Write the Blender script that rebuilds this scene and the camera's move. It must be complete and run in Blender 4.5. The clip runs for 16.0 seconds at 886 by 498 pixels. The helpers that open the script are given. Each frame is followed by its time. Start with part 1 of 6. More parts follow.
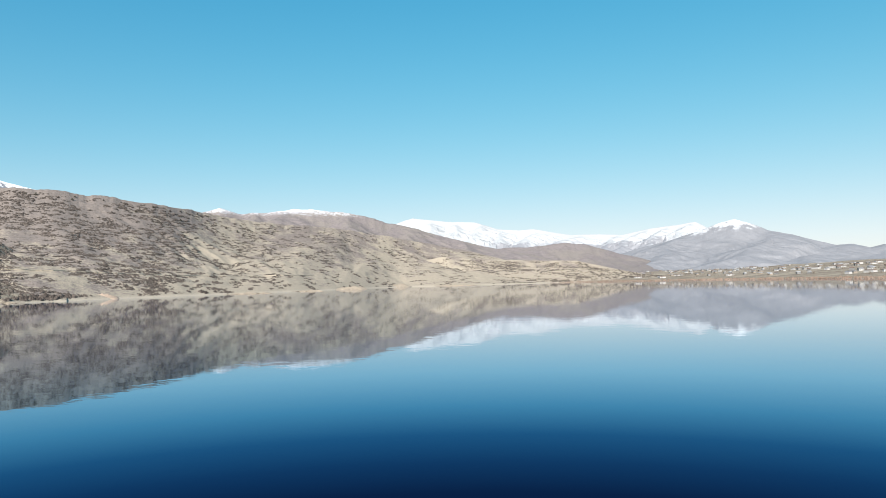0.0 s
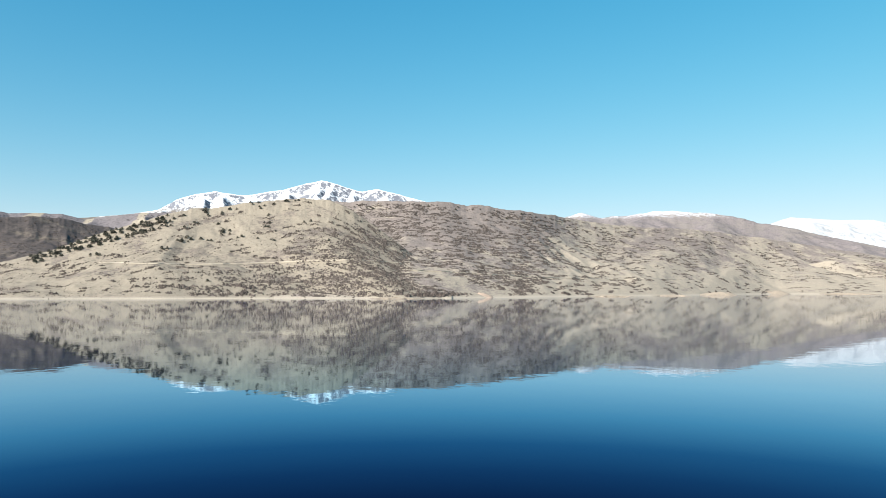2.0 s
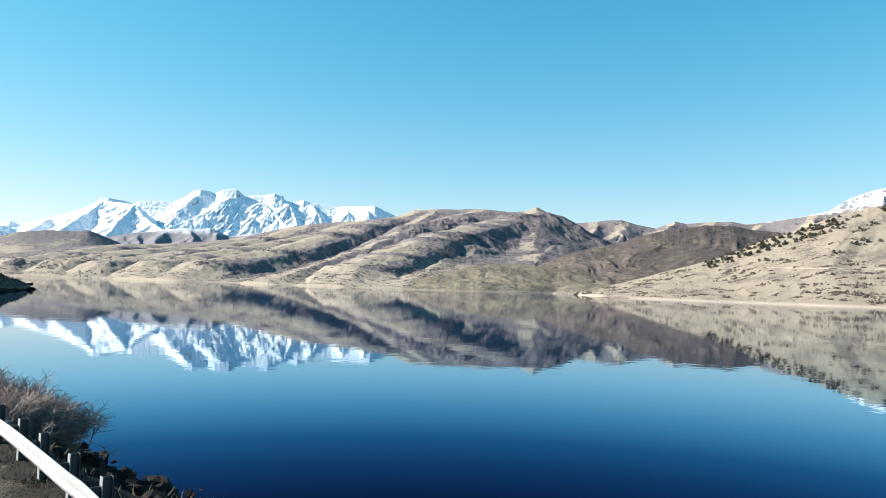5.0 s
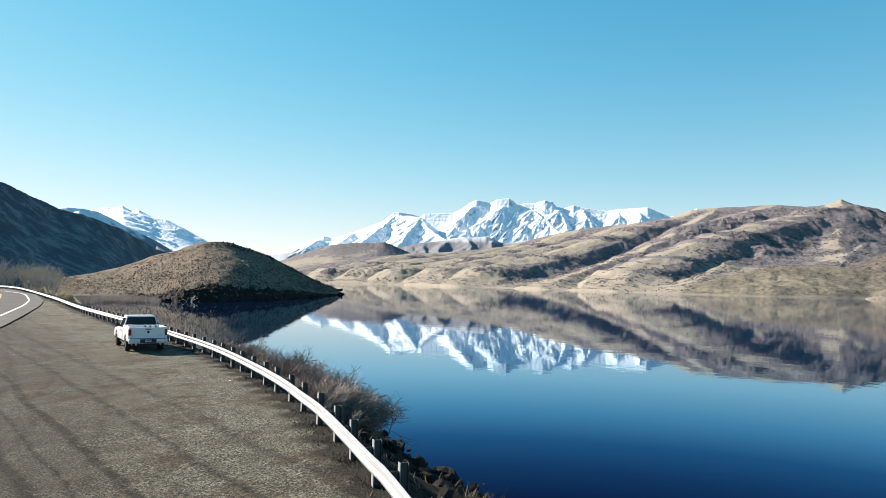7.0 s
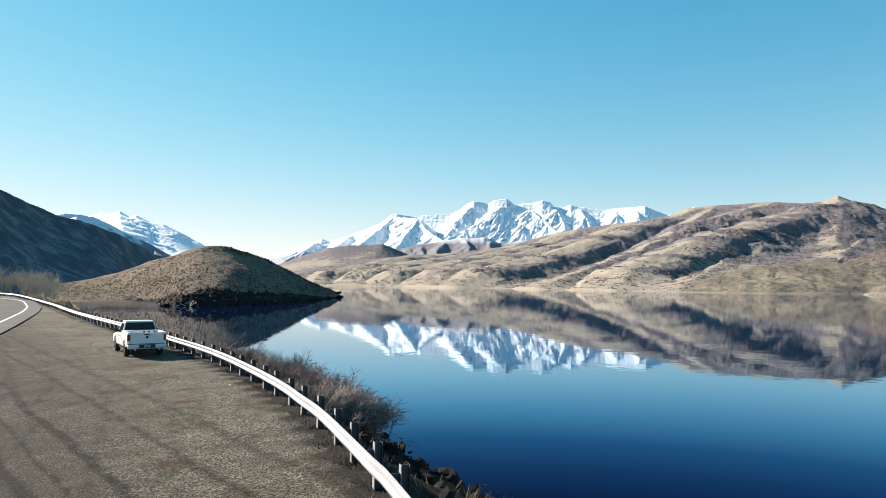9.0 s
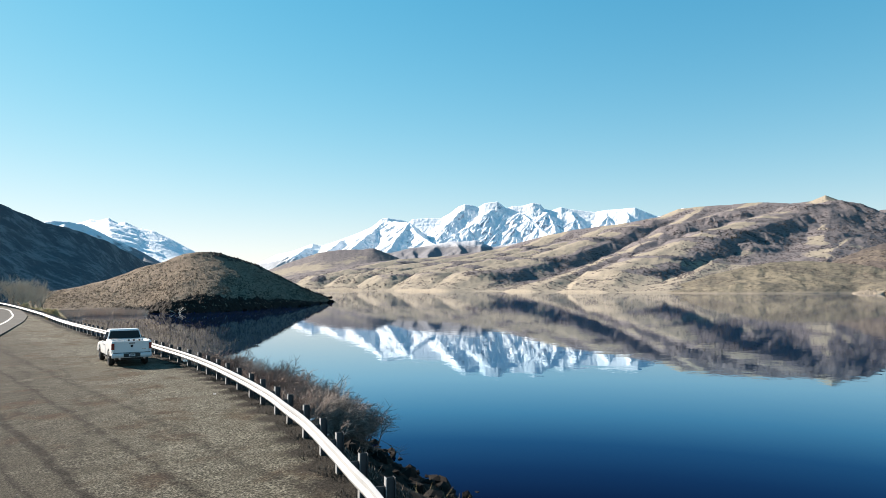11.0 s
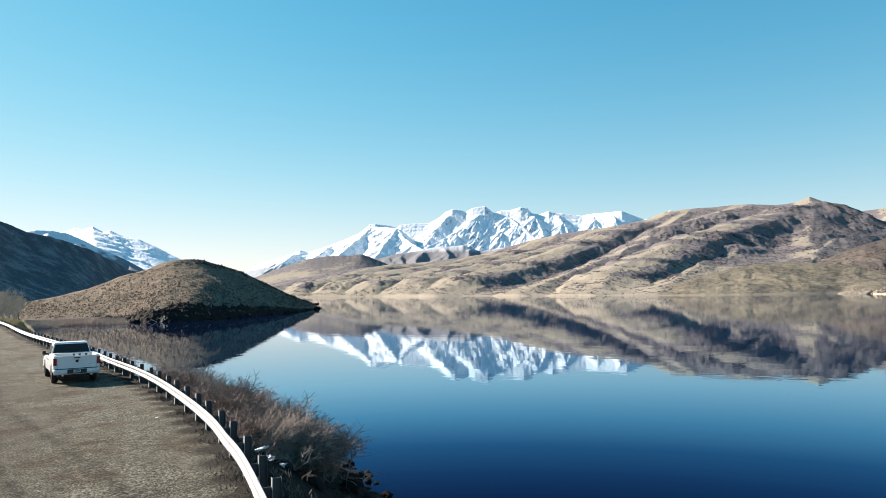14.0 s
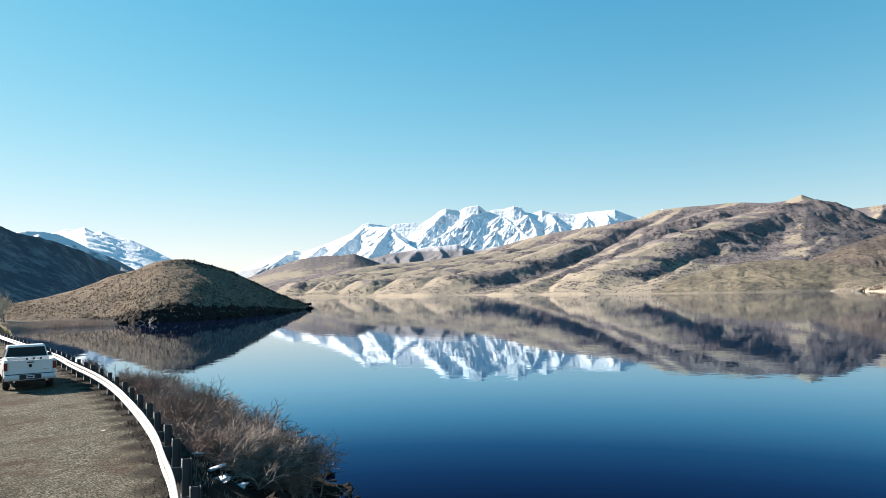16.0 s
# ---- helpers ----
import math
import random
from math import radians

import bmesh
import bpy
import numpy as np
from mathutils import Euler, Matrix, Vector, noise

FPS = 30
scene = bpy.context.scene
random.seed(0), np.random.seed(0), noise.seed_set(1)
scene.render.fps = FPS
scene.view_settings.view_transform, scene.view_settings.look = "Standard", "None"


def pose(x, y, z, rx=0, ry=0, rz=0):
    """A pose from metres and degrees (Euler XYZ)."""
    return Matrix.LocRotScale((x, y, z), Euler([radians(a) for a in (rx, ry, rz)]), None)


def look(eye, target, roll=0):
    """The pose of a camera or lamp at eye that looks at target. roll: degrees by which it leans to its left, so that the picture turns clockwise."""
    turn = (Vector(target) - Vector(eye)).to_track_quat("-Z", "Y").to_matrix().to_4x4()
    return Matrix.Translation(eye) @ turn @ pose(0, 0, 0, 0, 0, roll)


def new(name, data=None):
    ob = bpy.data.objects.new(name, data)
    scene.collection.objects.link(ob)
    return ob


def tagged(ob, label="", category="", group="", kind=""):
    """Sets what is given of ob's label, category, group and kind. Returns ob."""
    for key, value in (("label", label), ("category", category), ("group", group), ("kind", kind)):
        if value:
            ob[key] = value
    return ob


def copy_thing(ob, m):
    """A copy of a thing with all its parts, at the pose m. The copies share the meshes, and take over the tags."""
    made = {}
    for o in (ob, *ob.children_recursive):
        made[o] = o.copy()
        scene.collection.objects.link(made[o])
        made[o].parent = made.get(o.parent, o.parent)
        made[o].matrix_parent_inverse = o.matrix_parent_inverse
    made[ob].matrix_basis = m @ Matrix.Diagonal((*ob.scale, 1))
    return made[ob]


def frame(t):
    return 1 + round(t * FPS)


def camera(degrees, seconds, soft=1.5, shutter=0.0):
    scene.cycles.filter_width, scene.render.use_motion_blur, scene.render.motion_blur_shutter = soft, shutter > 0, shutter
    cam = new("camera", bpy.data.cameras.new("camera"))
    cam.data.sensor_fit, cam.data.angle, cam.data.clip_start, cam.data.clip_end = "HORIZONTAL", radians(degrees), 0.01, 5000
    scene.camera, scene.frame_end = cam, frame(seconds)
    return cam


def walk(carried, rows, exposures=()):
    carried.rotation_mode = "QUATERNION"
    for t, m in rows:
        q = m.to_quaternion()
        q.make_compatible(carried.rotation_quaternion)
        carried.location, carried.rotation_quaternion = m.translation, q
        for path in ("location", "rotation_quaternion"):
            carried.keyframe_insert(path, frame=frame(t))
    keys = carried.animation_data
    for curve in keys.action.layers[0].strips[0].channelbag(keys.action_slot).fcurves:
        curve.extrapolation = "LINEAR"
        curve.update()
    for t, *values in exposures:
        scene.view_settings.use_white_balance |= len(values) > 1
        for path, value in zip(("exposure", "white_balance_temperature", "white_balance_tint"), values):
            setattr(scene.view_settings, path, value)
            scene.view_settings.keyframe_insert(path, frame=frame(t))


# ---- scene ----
cam = camera(66.75, 16.0, soft=0.6)
PATH = [
    (0, pose(0, 0, 8.25, 92.84, 1.35, 0.00)),
    (0.5, pose(0, 0, 8.25, 93.02, 1.10, 5.53)),
    (1, pose(0, 0, 8.25, 93.28, 0.55, 15.54)),
    (1.5, pose(0, 0, 8.25, 93.37, 0.20, 22.50)),
    (2, pose(0, 0, 8.25, 93.46, -0.05, 29.93)),
    (2.5, pose(0, 0, 8.25, 93.50, -0.44, 39.43)),
    (3, pose(0, 0, 8.25, 93.46, -0.85, 49.08)),
    (3.5, pose(0, 0, 8.25, 93.39, -1.22, 57.90)),
    (4, pose(0, 0, 8.25, 93.28, -1.46, 66.31)),
    (4.5, pose(0, 0, 8.25, 93.18, -1.55, 74.62)),
    (5, pose(0, 0, 8.25, 93.05, -1.65, 82.78)),
    (5.2, pose(0, 0, 8.25, 92.97, -1.56, 85.90)),
    (5.8, pose(0, 0, 8.25, 92.94, -1.48, 94.95)),
    (6.4, pose(0, 0, 8.25, 92.91, -1.41, 101.85)),
    (6.9, pose(0, 0, 8.25, 92.88, -1.34, 105.25)),
    (7.3, pose(0, 0, 8.25, 92.86, -1.29, 106.14)),
    (7.5, pose(0, 0, 8.25, 92.88, -1.22, 106.10)),
    (8, pose(0, 0, 8.25, 92.93, -0.99, 105.89)),
    (8.5, pose(0, 0, 8.25, 92.97, -0.78, 105.69)),
    (9, pose(0, 0, 8.25, 92.98, -0.58, 105.51)),
    (10.2, pose(-0.12, 0, 8.265, 93.15, -0.20, 105.08)),
    (11.5, pose(-0.719, 0.021, 8.292, 93.37, 0.25, 104.61)),
    (12, pose(-1.196, -0.042, 8.282, 93.48, 0.38, 104.43)),
    (12.5, pose(-1.725, -0.116, 8.282, 93.56, 0.46, 104.28)),
    (13, pose(-2.296, -0.212, 8.261, 93.61, 0.56, 104.10)),
    (13.5, pose(-2.931, -0.307, 8.25, 93.67, 0.68, 103.96)),
    (14, pose(-3.608, -0.413, 8.229, 93.71, 0.77, 103.82)),
    (14.5, pose(-4.295, -0.529, 8.208, 93.74, 0.85, 103.67)),
    (15, pose(-4.941, -0.624, 8.165, 93.72, 0.94, 103.53)),
    (15.5, pose(-5.544, -0.688, 8.144, 93.68, 0.99, 103.40)),
    (16, pose(-6.084, -0.709, 8.102, 93.65, 1.05, 103.29)),
]
walk(cam, PATH, [(0, 1.36, 6450, 11), (1.5, 1.44, 6450, 11), (2.5, 1.52, 6450, 11), (4.5, 1.68, 6500, 11), (7.5, 1.57, 6900, 14), (16, 1.57, 7000, 15)])

# ---- sky, sun, exposure ----
SUN_BEARING, SUN_HEIGHT = 168.0, 27.5      # degrees to the left of +y, degrees up
SUN_DIR = Vector((-math.sin(radians(SUN_BEARING)) * math.cos(radians(SUN_HEIGHT)),
                  math.cos(radians(SUN_BEARING)) * math.cos(radians(SUN_HEIGHT)), math.sin(radians(SUN_HEIGHT))))
world = bpy.data.worlds.new("sky")
scene.world = world
world.use_nodes = True
wn = world.node_tree.nodes
sky = wn.new("ShaderNodeTexSky")
sky.sky_type, sky.sun_disc = "NISHITA", False
sky.sun_elevation, sky.sun_rotation = radians(SUN_HEIGHT), radians(-SUN_BEARING)
sky.altitude, sky.air_density, sky.dust_density, sky.ozone_density = 1700, 1.0, 0.15, 2.0
wn["Background"].inputs["Strength"].default_value = 0.0545
# keep the pale horizon from burning out: c * gain / (1 + k * c), channel by channel
wl = world.node_tree.links
tone, lift, low, level = (wn.new("ShaderNodeHueSaturation"), *(wn.new("ShaderNodeVectorMath") for _ in range(3)))
tone.inputs["Hue"].default_value, tone.inputs["Saturation"].default_value, tone.inputs["Value"].default_value = 0.491, 1.37, 1.09
wl.new(sky.outputs[0], tone.inputs["Color"])
lift.operation, low.operation, level.operation = "MULTIPLY", "MULTIPLY_ADD", "DIVIDE"
lift.inputs[1].default_value = (2.25, 2.25, 2.25)
low.inputs[1].default_value, low.inputs[2].default_value = (0.245, 0.245, 0.245), (1, 1, 1)
wl.new(tone.outputs[0], lift.inputs[0])
wl.new(tone.outputs[0], low.inputs[0])
wl.new(lift.outputs[0], level.inputs[0])
wl.new(low.outputs[0], level.inputs[1])
wl.new(level.outputs[0], wn["Background"].inputs[0])
sun = new("sun", bpy.data.lights.new("sun", "SUN"))
sun.data.energy, sun.data.angle, sun.data.color = 5.0, radians(0.53), (1.0, 0.94, 0.85)
sun.matrix_world = look(SUN_DIR * 300, (0, 0, 0))

# ---- materials ----
TONE = 0.75            # one depth for all paints, soils and plants


def deep(colour):
    return tuple(c * TONE for c in colour)


def material(name):
    m = bpy.data.materials.new(name)
    m.use_nodes = True
    return m, m.node_tree.nodes, m.node_tree.links, m.node_tree.nodes["Principled BSDF"]


def noise_node(nd, lk, scale, detail=6, rough=0.6, stretch=(1, 1, 1), distort=0.0, space="Object"):
    tc, mp, nz = nd.new("ShaderNodeTexCoord"), nd.new("ShaderNodeMapping"), nd.new("ShaderNodeTexNoise")
    mp.inputs["Scale"].default_value = stretch
    nz.inputs["Scale"].default_value, nz.inputs["Detail"].default_value = scale, detail
    nz.inputs["Roughness"].default_value, nz.inputs["Distortion"].default_value = rough, distort
    lk.new(tc.outputs[space], mp.inputs[0])
    lk.new(mp.outputs[0], nz.inputs["Vector"])
    return nz.outputs["Fac"]


def ramp(nd, lk, fac, stops):
    r = nd.new("ShaderNodeValToRGB")
    while len(r.color_ramp.elements) < len(stops):
        r.color_ramp.elements.new(0.5)
    for e, (p, c) in zip(r.color_ramp.elements, stops):
        e.position, e.color = p, (*c, 1) if len(c) == 3 else c
    lk.new(fac, r.inputs[0])
    return r.outputs[0]


def grey(lo, hi):
    return [(lo, (0, 0, 0)), (hi, (1, 1, 1))]


def mix(nd, lk, fac, a, b, mode="MIX"):
    m = nd.new("ShaderNodeMix")
    m.data_type, m.blend_type = "RGBA", mode
    for socket, value in ((0, fac), (6, a), (7, b)):
        if isinstance(value, (int, float)):
            m.inputs[socket].default_value = value
        elif isinstance(value, tuple):
            m.inputs[socket].default_value = (*value, 1)
        else:
            lk.new(value, m.inputs[socket])
    return m.outputs[2]


def calc(nd, lk, op, a, b=0.0, clamp=False):
    m = nd.new("ShaderNodeMath")
    m.operation, m.use_clamp = op, clamp
    for i, value in enumerate((a, b)):
        if isinstance(value, (int, float)):
            m.inputs[i].default_value = value
        else:
            lk.new(value, m.inputs[i])
    return m.outputs[0]


def bump(nd, lk, bsdf, height, distance, strength=1.0):
    b = nd.new("ShaderNodeBump")
    b.inputs["Strength"].default_value, b.inputs["Distance"].default_value = strength, distance
    lk.new(height, b.inputs["Height"])
    lk.new(b.outputs[0], bsdf.inputs["Normal"])


def up_and_height(nd, lk):
    g = nd.new("ShaderNodeNewGeometry")
    n, p = nd.new("ShaderNodeSeparateXYZ"), nd.new("ShaderNodeSeparateXYZ")
    lk.new(g.outputs["Normal"], n.inputs[0])
    lk.new(g.outputs["Position"], p.inputs[0])
    return n.outputs[2], p.outputs[2]


def plain(name, colour, rough=0.6, metal=0.0, vary=0.15, scale=8.0, relief=0.0, spec=0.5):
    """One-coloured surface with mottling at two scales and fine relief."""
    m, nd, lk, b = material(name)
    big, small = noise_node(nd, lk, scale * 0.2), noise_node(nd, lk, scale * 3, 8, 0.7)
    both = calc(nd, lk, "ADD", calc(nd, lk, "MULTIPLY", big, 0.6), calc(nd, lk, "MULTIPLY", small, 0.4))
    colour = deep(colour)
    dark, light = tuple(c * (1 - vary) for c in colour), tuple(min(1, c * (1 + vary)) for c in colour)
    lk.new(ramp(nd, lk, both, [(0.35, dark), (0.65, light)]), b.inputs["Base Color"])
    b.inputs["Roughness"].default_value, b.inputs["Metallic"].default_value = rough, metal
    b.inputs["Specular IOR Level"].default_value = spec
    if relief:
        bump(nd, lk, b, small, relief)
    return m


def dry_hill(name, grass, brush, brush_share, patch=0.012, soil=(0.27, 0.23, 0.18), low_line=0.0, dust=0.0, rise=None, folds=0.0):
    """Dry grass with patches of grey-brown brush, bare pale soil near the waterline and, where asked, a dusting of old snow."""
    m, nd, lk, b = material(name)
    grass, brush, soil = deep(grass), deep(brush), deep(soil)
    up, z = up_and_height(nd, lk)
    field = noise_node(nd, lk, patch, 8, 0.62, (1, 1, 1.6), 0.5)
    clump = noise_node(nd, lk, patch * 9, 6, 0.7, (1, 1, 2.2), 0.8)
    fine = noise_node(nd, lk, patch * 60, 5, 0.7)
    fleck = noise_node(nd, lk, patch * 22, 4, 0.75, (1, 1, 1.5))
    blend = calc(nd, lk, "ADD", calc(nd, lk, "MULTIPLY", field, 0.55), calc(nd, lk, "MULTIPLY", clump, 0.45))
    # cover adds dark brush on the sides turned from the sun
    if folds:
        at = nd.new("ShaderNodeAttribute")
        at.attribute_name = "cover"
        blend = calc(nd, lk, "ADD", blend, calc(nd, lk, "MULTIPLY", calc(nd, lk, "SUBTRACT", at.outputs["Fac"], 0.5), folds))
    if rise:
        lift = calc(nd, lk, "MULTIPLY", calc(nd, lk, "SUBTRACT", z, rise[0]), 1 / rise[1], True)
        blend = calc(nd, lk, "ADD", blend, calc(nd, lk, "MULTIPLY", calc(nd, lk, "SUBTRACT", lift, 0.5), 0.16))
    edge = 0.63 - 0.26 * brush_share
    mask = ramp(nd, lk, blend, grey(edge - 0.035, edge + 0.035))
    g2 = mix(nd, lk, ramp(nd, lk, fine, grey(0.3, 0.7)), tuple(c * 0.72 for c in grass), tuple(c * 1.15 for c in grass))
    b2 = mix(nd, lk, ramp(nd, lk, clump, grey(0.4, 0.65)), tuple(c * 1.3 for c in brush), tuple(c * 0.62 for c in brush))
    b2 = mix(nd, lk, ramp(nd, lk, fleck, grey(0.42, 0.6)), tuple(c * 1.35 for c in brush), b2)
    g2 = mix(nd, lk, ramp(nd, lk, fleck, [(0.55, (0, 0, 0)), (0.68, (0.75, 0.75, 0.75))]), g2, brush)
    colour = mix(nd, lk, mask, g2, b2)
    if low_line:
        shore = calc(nd, lk, "SUBTRACT", low_line, z)
        shore = calc(nd, lk, "MULTIPLY", calc(nd, lk, "ADD", shore, calc(nd, lk, "MULTIPLY", clump, 2.0)), 0.35, True)
        colour = mix(nd, lk, shore, colour, soil)
    if dust:
        cover = calc(nd, lk, "ADD", calc(nd, lk, "MULTIPLY", calc(nd, lk, "SUBTRACT", z, dust), 0.012), calc(nd, lk, "SUBTRACT", clump, 0.62))
        colour = mix(nd, lk, ramp(nd, lk, cover, grey(0.0, 0.3)), colour, (0.45, 0.46, 0.49))
    lk.new(colour, b.inputs["Base Color"])
    b.inputs["Roughness"].default_value, b.inputs["Specular IOR Level"].default_value = 0.95, 0.1
    bump(nd, lk, b, calc(nd, lk, "ADD", clump, calc(nd, lk, "MULTIPLY", fine, 0.4)), 0.9 * 0.012 / patch, 0.8)
    return m


def snow_mountain(name, line, rock=(0.10, 0.11, 0.13), low=(0.16, 0.14, 0.125), steep=0.72, bands=0.035, spread=90.0, layers=0.55, white=0.7, folds=0.0):
    """Snow above a ragged line, bare rock in level bands on the steep faces, brown slopes below."""
    m, nd, lk, b = material(name)
    rock, low, white = deep(rock), deep(low), white * TONE
    up, z = up_and_height(nd, lk)
    big = noise_node(nd, lk, 0.004, 8, 0.6)
    mid = noise_node(nd, lk, 0.018, 8, 0.7, (1, 1, 0.5))
    strata = noise_node(nd, lk, bands, 5, 0.6, (0.06, 0.06, 1.0), 0.3)
    hold = calc(nd, lk, "ADD", up, calc(nd, lk, "ADD", calc(nd, lk, "MULTIPLY", calc(nd, lk, "SUBTRACT", strata, 0.5), layers),
                calc(nd, lk, "MULTIPLY", calc(nd, lk, "SUBTRACT", mid, 0.5), 0.6)))
    # darker rock bared on sides turned from the sun, which paints in shade
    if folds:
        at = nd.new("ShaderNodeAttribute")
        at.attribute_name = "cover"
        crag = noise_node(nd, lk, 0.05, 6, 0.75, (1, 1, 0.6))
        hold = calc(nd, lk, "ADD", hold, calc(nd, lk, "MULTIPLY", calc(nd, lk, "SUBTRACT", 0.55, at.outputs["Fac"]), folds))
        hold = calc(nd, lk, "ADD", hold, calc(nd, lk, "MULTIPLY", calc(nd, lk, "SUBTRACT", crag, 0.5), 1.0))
    cover = ramp(nd, lk, hold, grey(steep - 0.05, steep + 0.05))
    height = calc(nd, lk, "ADD", calc(nd, lk, "SUBTRACT", z, line), calc(nd, lk, "ADD", calc(nd, lk, "MULTIPLY", calc(nd, lk, "SUBTRACT", mid, 0.5), spread * 3),
                  calc(nd, lk, "MULTIPLY", calc(nd, lk, "SUBTRACT", big, 0.5), spread * 2)))
    above = ramp(nd, lk, calc(nd, lk, "ADD", calc(nd, lk, "MULTIPLY", height, 1 / spread), 0.5), grey(0.2, 0.8))
    bare = mix(nd, lk, above, mix(nd, lk, mid, tuple(c * 0.7 for c in low), tuple(c * 1.3 for c in low)), rock)
    snow = mix(nd, lk, big, (white * 0.84, white * 0.88, white * 0.93), (white, white * 1.02, white * 1.04))
    lk.new(mix(nd, lk, calc(nd, lk, "MULTIPLY", cover, above), bare, snow), b.inputs["Base Color"])
    b.inputs["Roughness"].default_value, b.inputs["Specular IOR Level"].default_value = 0.85, 0.15
    bump(nd, lk, b, calc(nd, lk, "ADD", mid, calc(nd, lk, "MULTIPLY", strata, layers)), 4.5, 0.7)
    return m


def brush_cover(name, dark, light):
    """Twiggy brush whose clumps differ from one to the next."""
    m, nd, lk, b = material(name)
    g = nd.new("ShaderNodeNewGeometry")
    fine = noise_node(nd, lk, 3.0, 5, 0.7)
    pick = calc(nd, lk, "ADD", calc(nd, lk, "MULTIPLY", g.outputs["Random Per Island"], 0.6), calc(nd, lk, "MULTIPLY", fine, 0.4))
    lk.new(ramp(nd, lk, pick, [(0.2, deep(dark)), (0.8, deep(light))]), b.inputs["Base Color"])
    b.inputs["Roughness"].default_value, b.inputs["Specular IOR Level"].default_value = 1.0, 0.0
    return m


def lake_water():
    """Dark blue body and a mirror that fades and turns bluer where one looks down into it."""
    m, nd, lk, b = material("lake_water")
    nd.remove(b)
    body, gloss, both, lw = nd.new("ShaderNodeBsdfDiffuse"), nd.new("ShaderNodeBsdfGlossy"), nd.new("ShaderNodeAddShader"), nd.new("ShaderNodeLayerWeight")
    body.inputs["Color"].default_value = (0.0004, 0.0012, 0.006, 1)
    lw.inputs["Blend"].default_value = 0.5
    # reflection strength and tint by viewing angle, painted into the gloss colour
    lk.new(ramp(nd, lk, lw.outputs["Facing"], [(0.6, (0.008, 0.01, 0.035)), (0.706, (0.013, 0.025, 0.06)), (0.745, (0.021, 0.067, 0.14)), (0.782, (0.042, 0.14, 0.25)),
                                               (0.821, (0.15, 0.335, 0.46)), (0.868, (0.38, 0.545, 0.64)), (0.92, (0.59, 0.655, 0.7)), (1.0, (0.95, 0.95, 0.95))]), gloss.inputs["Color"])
    gloss.inputs["Roughness"].default_value = 0.02
    ripple = noise_node(nd, lk, 0.9, 3, 0.5, (1, 1, 1), 0.3)
    swell = noise_node(nd, lk, 0.3, 3, 0.5)
    bump(nd, lk, gloss, calc(nd, lk, "ADD", calc(nd, lk, "MULTIPLY", ripple, 0.6), calc(nd, lk, "MULTIPLY", swell, 2.4)), 0.0032)
    lk.new(body.outputs[0], both.inputs[0])
    lk.new(gloss.outputs[0], both.inputs[1])
    lk.new(both.outputs[0], nd["Material Output"].inputs["Surface"])
    return m

# ---- large forms: terrain built from ridge lines and foot lines, in metres ----
BRUSH_CREST = [(-799, 827, 149), (-739, 881, 156), (-681, 927, 160), (-616, 971, 161), (-586, 1020, 161), (-558, 1086, 162), (-520, 1153,
    159), (-499, 1229, 159), (-487, 1375, 162), (-428, 1533, 157), (-370, 1683, 161), (-288, 1857, 164), (-174, 2034, 153), (-58, 2202,
    139), (92, 2298, 113), (224, 2289, 77), (336, 2275, 43), (411, 2263, 20)]
BRUSH_FOOT = [(-445, 460), (-370, 491), (-331, 506), (-318, 553), (-302, 620), (-279, 691), (-254, 787), (-223, 893), (-194, 996), (-152,
    1241), (-105, 1496), (81, 1548), (237, 1683), (318, 1751)]
BACK_CREST = [(-935, 2101, 218), (-807, 2170, 252), (-730, 2214, 268), (-666, 2250, 252), (-581, 2289, 263), (-492, 2325, 275), (-362, 2365,
    264), (-245, 2395, 244), (-165, 2417, 220), (-45, 2438, 190), (98, 2452, 150), (181, 2463, 129), (324, 2463, 104), (477, 2454, 61)]
BACK_FOOT = [(-610, 1370), (-388, 1449), (-148, 1694), (133, 1895), (401, 2061)]
FAR_SNOW_CREST = [(-546, 4567, 329), (-355, 4586, 403), (-199, 4596, 451), (33, 4600, 423), (226, 4594, 414), (379, 4584, 362), (532, 4569,
    350), (627, 4557, 355), (757, 4537, 327), (867, 4517, 307), (1048, 4479, 304), (1190, 4443, 295), (1363, 4394, 328), (1529, 4338, 345),
    (1627, 4303, 358), (1688, 4279, 322), (1808, 4230, 251)]
FAR_SNOW_FOOT = [(-459, 3268), (573, 3250), (1342, 3015)]
TOWN_PEAK_CREST = [(793, 3409, 99), (982, 3359, 155), (1111, 3319, 184), (1260, 3265, 232), (1332, 3237, 261), (1402, 3207, 278), (1468,
    3177, 252), (1532, 3147, 216), (1616, 3105, 193), (1695, 3062, 162), (1772, 3018, 135), (1828, 2985, 137), (1881, 2952, 118), (1925,
    2923, 130), (2155, 2758, 112), (2431, 2518, 88)]
TOWN_PEAK_FOOT = [(585, 2533), (1037, 2330), (1398, 2073), (1667, 1726)]
TOWN_HILL_CREST = [(-0, 3000, 123), (246, 2990, 152), (443, 2967, 158), (542, 2951, 170), (634, 2932, 157), (751, 2904, 118), (842, 2879,
    95), (952, 2845, 55), (1124, 2782, 24)]
TOWN_HILL_FOOT = [(-0, 2300), (408, 2314), (918, 2272)]
BENCH_CREST = [(-264, 1882, 12), (-135, 1927, 55), (-3, 1962, 83), (162, 1987, 71), (298, 2003, 66), (403, 2016, 64), (473, 2033, 48), (545,
    2048, 33), (611, 2061, 21), (690, 2072, 10), (770, 2080, 2)]
BENCH_FOOT = [(-223, 1584), (139, 1694), (313, 1773), (554, 1870)]
